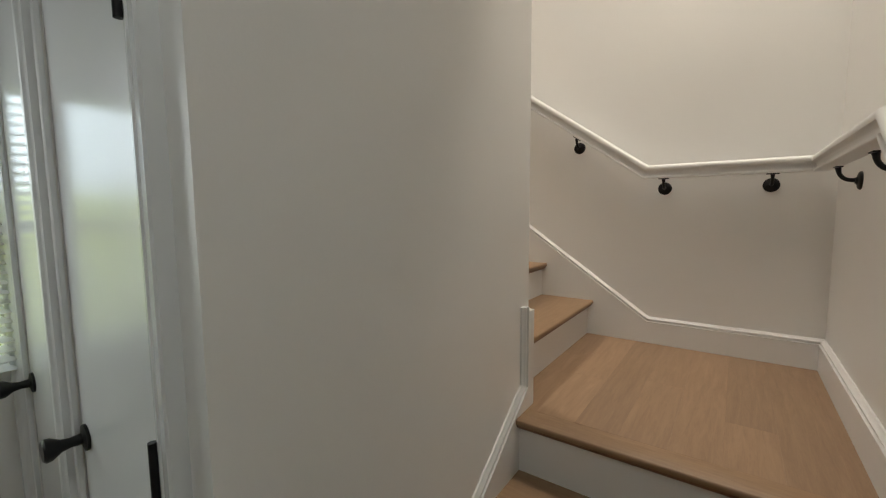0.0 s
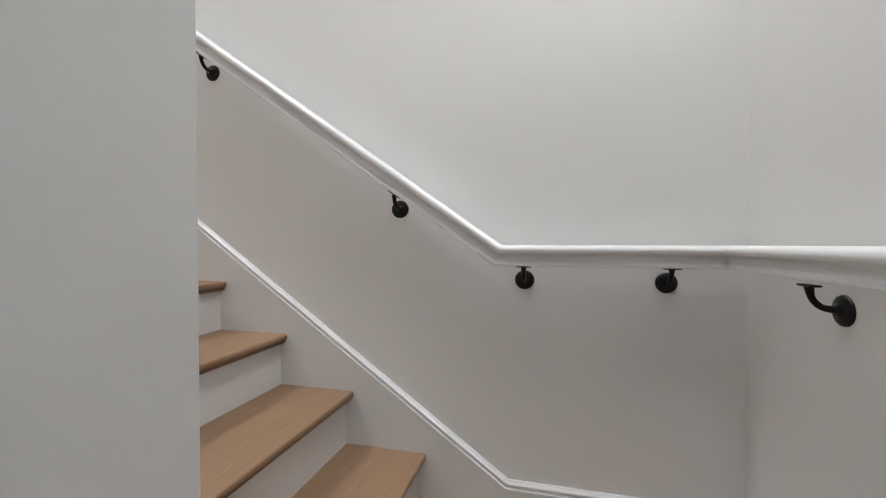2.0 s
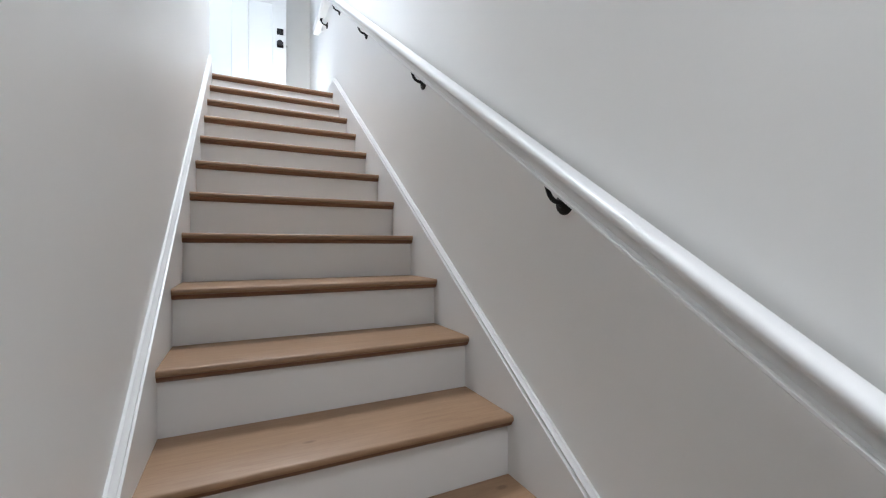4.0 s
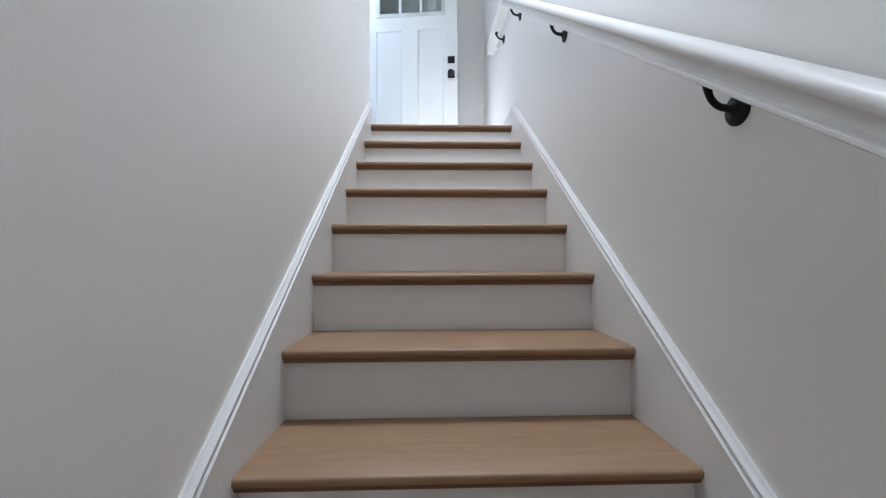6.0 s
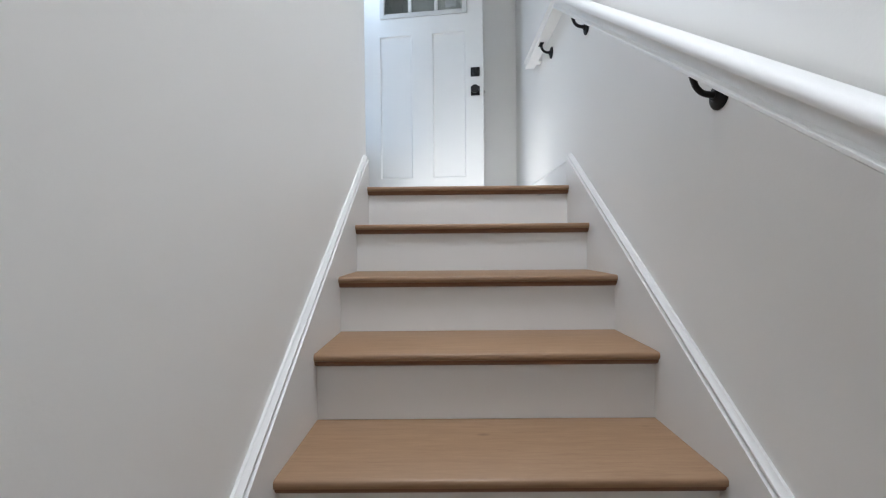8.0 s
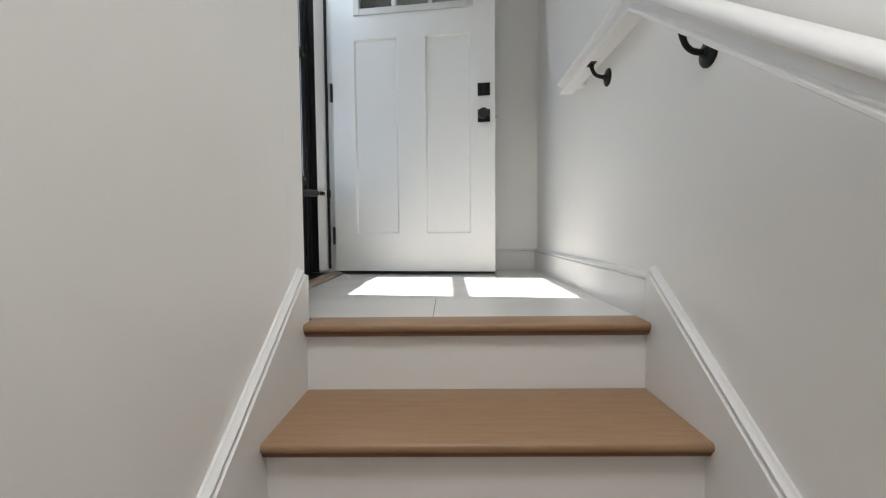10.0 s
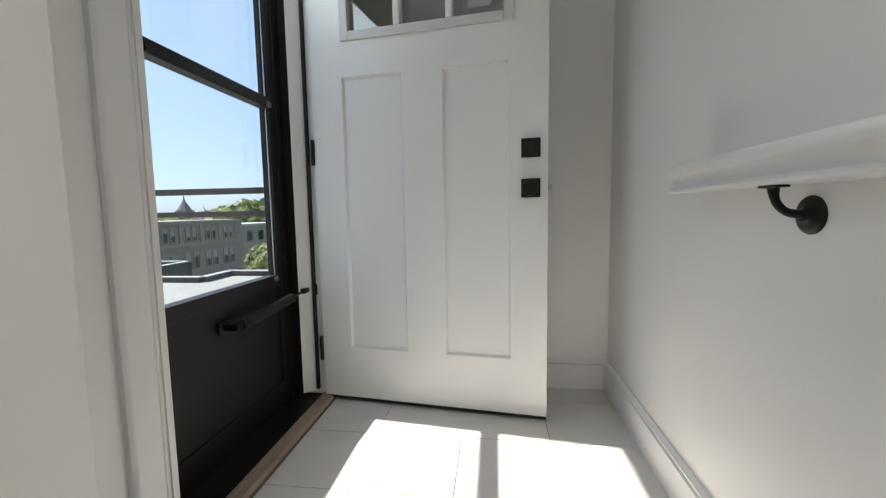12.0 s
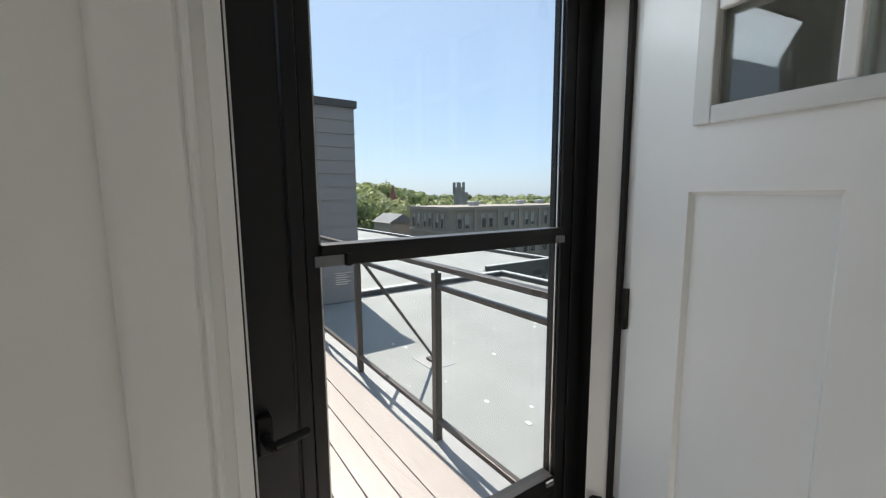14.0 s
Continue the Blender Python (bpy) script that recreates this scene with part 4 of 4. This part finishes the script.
part("stair_turret", bm, TOWERSTONE, tower)
steeple = thing("slate_steeple", "pointed slate steeple with gables", "church")
PX, PY = -80.0, 101.5
bm = bmesh.new()
block(bm, PX - 2.2, PX + 2.2, PY - 2.2, PY + 2.2, ZG, 3.4)
part("tower_wall", bm, TOWERSTONE, steeple)
bm = bmesh.new()
disc(bm, (PX, PY, 3.4), (0, 0, 1), [(0, 2.7), (0.5, 2.3), (4.0, 0.25), (5.2, 0.06)], 8)
part("spire", bm, SLATE, steeple)
for sx, sy in ((1, 0), (0, -1)):
    bm = bmesh.new()
    block(bm, PX + sx * 1.9 - 0.6, PX + sx * 1.9 + 0.6, PY + sy * 1.9 - 0.6, PY + sy * 1.9 + 0.6, 3.4, 4.8)
    part("gable", bm, TOWERSTONE, steeple)
red = thing("red_brick_church", "far red brick church with a pointed gable", "church")
bm = bmesh.new()
block(bm, -117.5, -113, 61, 66, ZG, 3.4)
part("wall", bm, REDROOF, red)
bm = bmesh.new()
disc(bm, (-115.2, 63.6, 3.4), (0, 0, 1), [(0, 1.5), (1.5, 0.9), (4.2, 0.08)], 4)
part("spire", bm, REDROOF, red)
mast = thing("radio_mast", "thin lattice radio mast on the far hill", "mast")
bm = bmesh.new()
tube(bm, [(-268, 137, 4), (-268, 137, 12), (-268, 137, 17)], [0.5, 0.4, 0.12], 6)
part("pole", bm, COPING, mast)
hall = thing("low_house", "low pale house with a pitched grey roof", "house")
bm = bmesh.new()
block(bm, -62, -56, 32.5, 36.5, ZG, 0.0)
part("wall", bm, STONETRIM, hall)
bm = bmesh.new()
prism(bm, [(32.1, 0.0), (36.9, 0.0), (34.5, 1.35)], "x", -62.3, -55.7)
part("roof", bm, SLATE, hall)
annex = thing("flat_roofed_annex", "pale flat-roofed building beside the stone building", "building")
bm = bmesh.new()
block(bm, -44, -37.5, 61.0, 74.0, ZG, 1.75)
part("wall", bm, STONETRIM, annex)
bm = bmesh.new()
block(bm, -44.2, -37.3, 60.8, 74.2, 1.75, 2.05)
part("roof", bm, WHITEFAR, annex)
for k in range(4):
    bm = bmesh.new()
    block(bm, -37.52, -37.44, 62.2 + k * 3.0, 63.6 + k * 3.0, -0.6, 0.9)
    part("window", bm, FARGLASS, annex)
for vx, vy in ((-44, 52), (-42, 57.5), (-43, 47), (-40, 36)):
    v = thing("roof_vent", "white metal roof vent with a cap", "vent", pose(vx, vy, BZ - 0.4), group="roof vents")
    bm = bmesh.new()
    block(bm, -0.45, 0.45, -0.45, 0.45, 0, 0.75)
    part("body", bm, WHITEFAR, v)
    bm = bmesh.new()
    block(bm, -0.58, 0.58, -0.58, 0.58, 0.75, 0.95, 0.05)
    part("cap", bm, WHITEFAR, v)


def crown(verts, faces, cx, cy, cz, r, h, count, leaf, rg):
    """Leaf clumps in lobes round a centre, as loose quads."""
    lobes = [(rg.uniform(-0.5, 0.5) * r, rg.uniform(-0.5, 0.5) * r, rg.uniform(-0.35, 0.5) * h, rg.uniform(0.4, 0.7)) for _ in range(7)]
    for _ in range(count):
        lx, ly, lz, lr = rg.choice(lobes)
        d = Vector((rg.gauss(0, 1), rg.gauss(0, 1), rg.gauss(0, 1))).normalized() * rg.uniform(0.75, 1.05)
        c = Vector((cx + lx + d.x * r * lr, cy + ly + d.y * r * lr, cz + lz + d.z * h * lr))
        a = Vector((rg.gauss(0, 1), rg.gauss(0, 1), rg.gauss(0, 1))).normalized()
        b = a.cross(d).normalized()
        a = b.cross(d).normalized() * 0.7 + d * rg.uniform(-0.6, 0.6)
        s = leaf * rg.uniform(0.6, 1.3)
        k = len(verts)
        verts += [c + (a + b) * s, c + (a - b) * s, c - (a + b * 0.6) * s, c - (a * 0.5 - b) * s]
        faces.append((k, k + 1, k + 2, k + 3))


def near_tree(cx, cy, top, r, mat, seed):
    rg = random.Random(seed)
    t = thing("tree", "leafy deciduous tree in full summer crown", "tree", group="trees behind the roofs")
    h = r * 1.15
    cz = top - h
    bm = bmesh.new()
    tube(bm, [(cx, cy, ZG), (cx + 0.1, cy, (ZG + cz) / 2), (cx, cy + 0.1, cz)], [0.4, 0.3, 0.16], 8)
    for _ in range(6):
        e = Vector((cx + rg.uniform(-1, 1) * r * 0.6, cy + rg.uniform(-1, 1) * r * 0.6, cz + rg.uniform(-0.1, 0.5) * h))
        tube(bm, [(cx, cy, cz - h * 0.7), ((cx + e.x) / 2, (cy + e.y) / 2, cz - h * 0.2), e], [0.16, 0.11, 0.04], 6)
    part("trunk", bm, BARK, t)
    verts, faces = [], []
    crown(verts, faces, cx, cy, cz, r, h, 2600, r * 0.075, rg)
    me = bpy.data.meshes.new("crown")
    me.from_pydata(verts, [], faces)
    me.materials.append(mat)
    o = new("crown", me)
    o.parent = t


near_tree(-67, 33.5, 3.6, 4.6, LEAFDARK, 1)
near_tree(-66, 40.5, 2.4, 3.2, LEAF, 2)
near_tree(-80, 46.0, 3.9, 4.6, LEAF, 3)
near_tree(-20.5, 38.6, 1.3, 2.5, LEAF, 5)
near_tree(-19.2, 35.2, -1.7, 1.7, LEAF, 6)
near_tree(-21.5, 43.0, 1.5, 3.2, LEAFDARK, 7)
rg = random.Random(11)
for wname, wmat, share in (("woods", LEAF, 0), ("dark_woods", LEAFDARK, 1)):
    verts, faces = [], []
    for i in range(330):
        ang = radians(rg.uniform(8, 80))
        dist = 95 + 330 * rg.random() ** 0.8
        cx, cy = -math.sin(ang) * dist, math.cos(ang) * dist
        deg = math.degrees(ang)
        slope = 0.004 + 0.031 * min(1.0, max(0.0, (deg - 57) / 7)) + 0.030 * min(1.0, max(0.0, (38 - deg) / 8))
        top = 4.0 + slope * dist - rg.uniform(0.0, 3.2)
        r = rg.uniform(4.5, 7.5)
        if share and rg.random() < 0.45:
            continue
        crown(verts, faces, cx, cy, top - r * 0.9, r, r * 0.9, 330, 0.62 + dist * 0.0012, rg)
    me = bpy.data.meshes.new(wname)
    me.from_pydata(verts, [], faces)
    me.materials.append(wmat)
    tagged(new(wname, me), "wooded hills of green summer trees" if not share else "darker trees scattered through the woods", "trees", kind="stuff")
# rolling land under the woods
bm = bmesh.new()
N = 40
grid = []
for i in range(N + 1):
    row = []
    for j in range(N + 1):
        x, y = -900 + i * 25.0, -40 + j * 22.5
        d = math.hypot(x, y)
        z = ZG + 0.2 + 9.5 * min(1.0, max(0.0, (d - 90) / 160)) + 3.0 * noise.noise((x * 0.006, y * 0.006, 0.3)) * min(1, max(0, (d - 100) / 100))
        if d < 95:
            z = ZG - 0.4
        row.append(bm.verts.new((x, y, z)))
    grid.append(row)
for i in range(N):
    for j in range(N):
        bm.faces.new((grid[i][j], grid[i + 1][j], grid[i + 1][j + 1], grid[i][j + 1]))
tagged(part("ground_hills", bm, GROUND, smooth=True), "green rolling ground under the woods", "ground", kind="structure")

# ---- planks and tiles ----
floor_turn = thing("floor_turn", "pale oak plank floor of the stair turn", "floor", kind="structure")
bm = bmesh.new()
block(bm, XN + 0.03, XR, YS, 0.05, -0.16, -0.006)
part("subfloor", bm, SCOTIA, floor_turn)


def plank(x0, x1, y0, y1):
    bm = bmesh.new()
    block(bm, x0 + 0.00015, x1 - 0.00015, y0 + 0.00015, y1 - 0.00015, -0.0055, 0.0)
    part("plank", bm, OAK_PLANK, floor_turn)


seams = [0.03, -0.09, -0.22, -0.35, -0.48, -0.61, -0.74, -0.87, -0.925]
cuts = [0.55, 0.33, None, 0.42, None, 0.212, None, 0.62]
for (ya, yb2), c in zip(zip(seams, seams[1:]), cuts):
    xs = [XN + 0.0895, XR - 0.005] if c is None else [XN + 0.0895, c, XR - 0.005]
    for xa, xb2 in zip(xs, xs[1:]):
        plank(xa, xb2, yb2, ya)

floor_top = thing("floor_landing", "pale grey porcelain tile floor in half bond", "floor", kind="structure")
bm = bmesh.new()
block(bm, XD, XR, YTOP + 0.096, 5.14, TOP - 0.12, TOP - 0.003)
part("grout_bed", bm, GROUT, floor_top)
rows = [3.776, 4.092, 4.392, 4.692, 4.992, 5.138]
for r, (ya, yb2) in enumerate(zip(rows, rows[1:])):
    x = 0.342 - 0.6 * (2 if r % 2 == 0 else 1.5)
    while x < XR:
        xa, xb2 = max(x, XD + 0.001), min(x + 0.6, XR - 0.002)
        if xb2 - xa > 0.01:
            bm = bmesh.new()
            block(bm, xa + 0.0012, xb2 - 0.0012, ya + 0.0012, yb2 - 0.0012, TOP - 0.008, TOP, 0.0008)
            part("tile", bm, TILE, floor_top)
        x += 0.6

deck = thing("deck", "weathered pale wooden deck boards", "deck", kind="structure")
y = 5.168
first = 0.188
while y > 2.2:
    bm = bmesh.new()
    block(bm, -8.0, -0.452, y - first + 0.006, y, ZD - 0.025, ZD, 0.003)
    part("deck_board", bm, DECK, deck)
    y -= first
    first = 0.133
bm = bmesh.new()
block(bm, -8.0, -0.452, 2.2, 5.17, ZR, ZD - 0.03)
part("deck_frame", bm, COPING, deck)
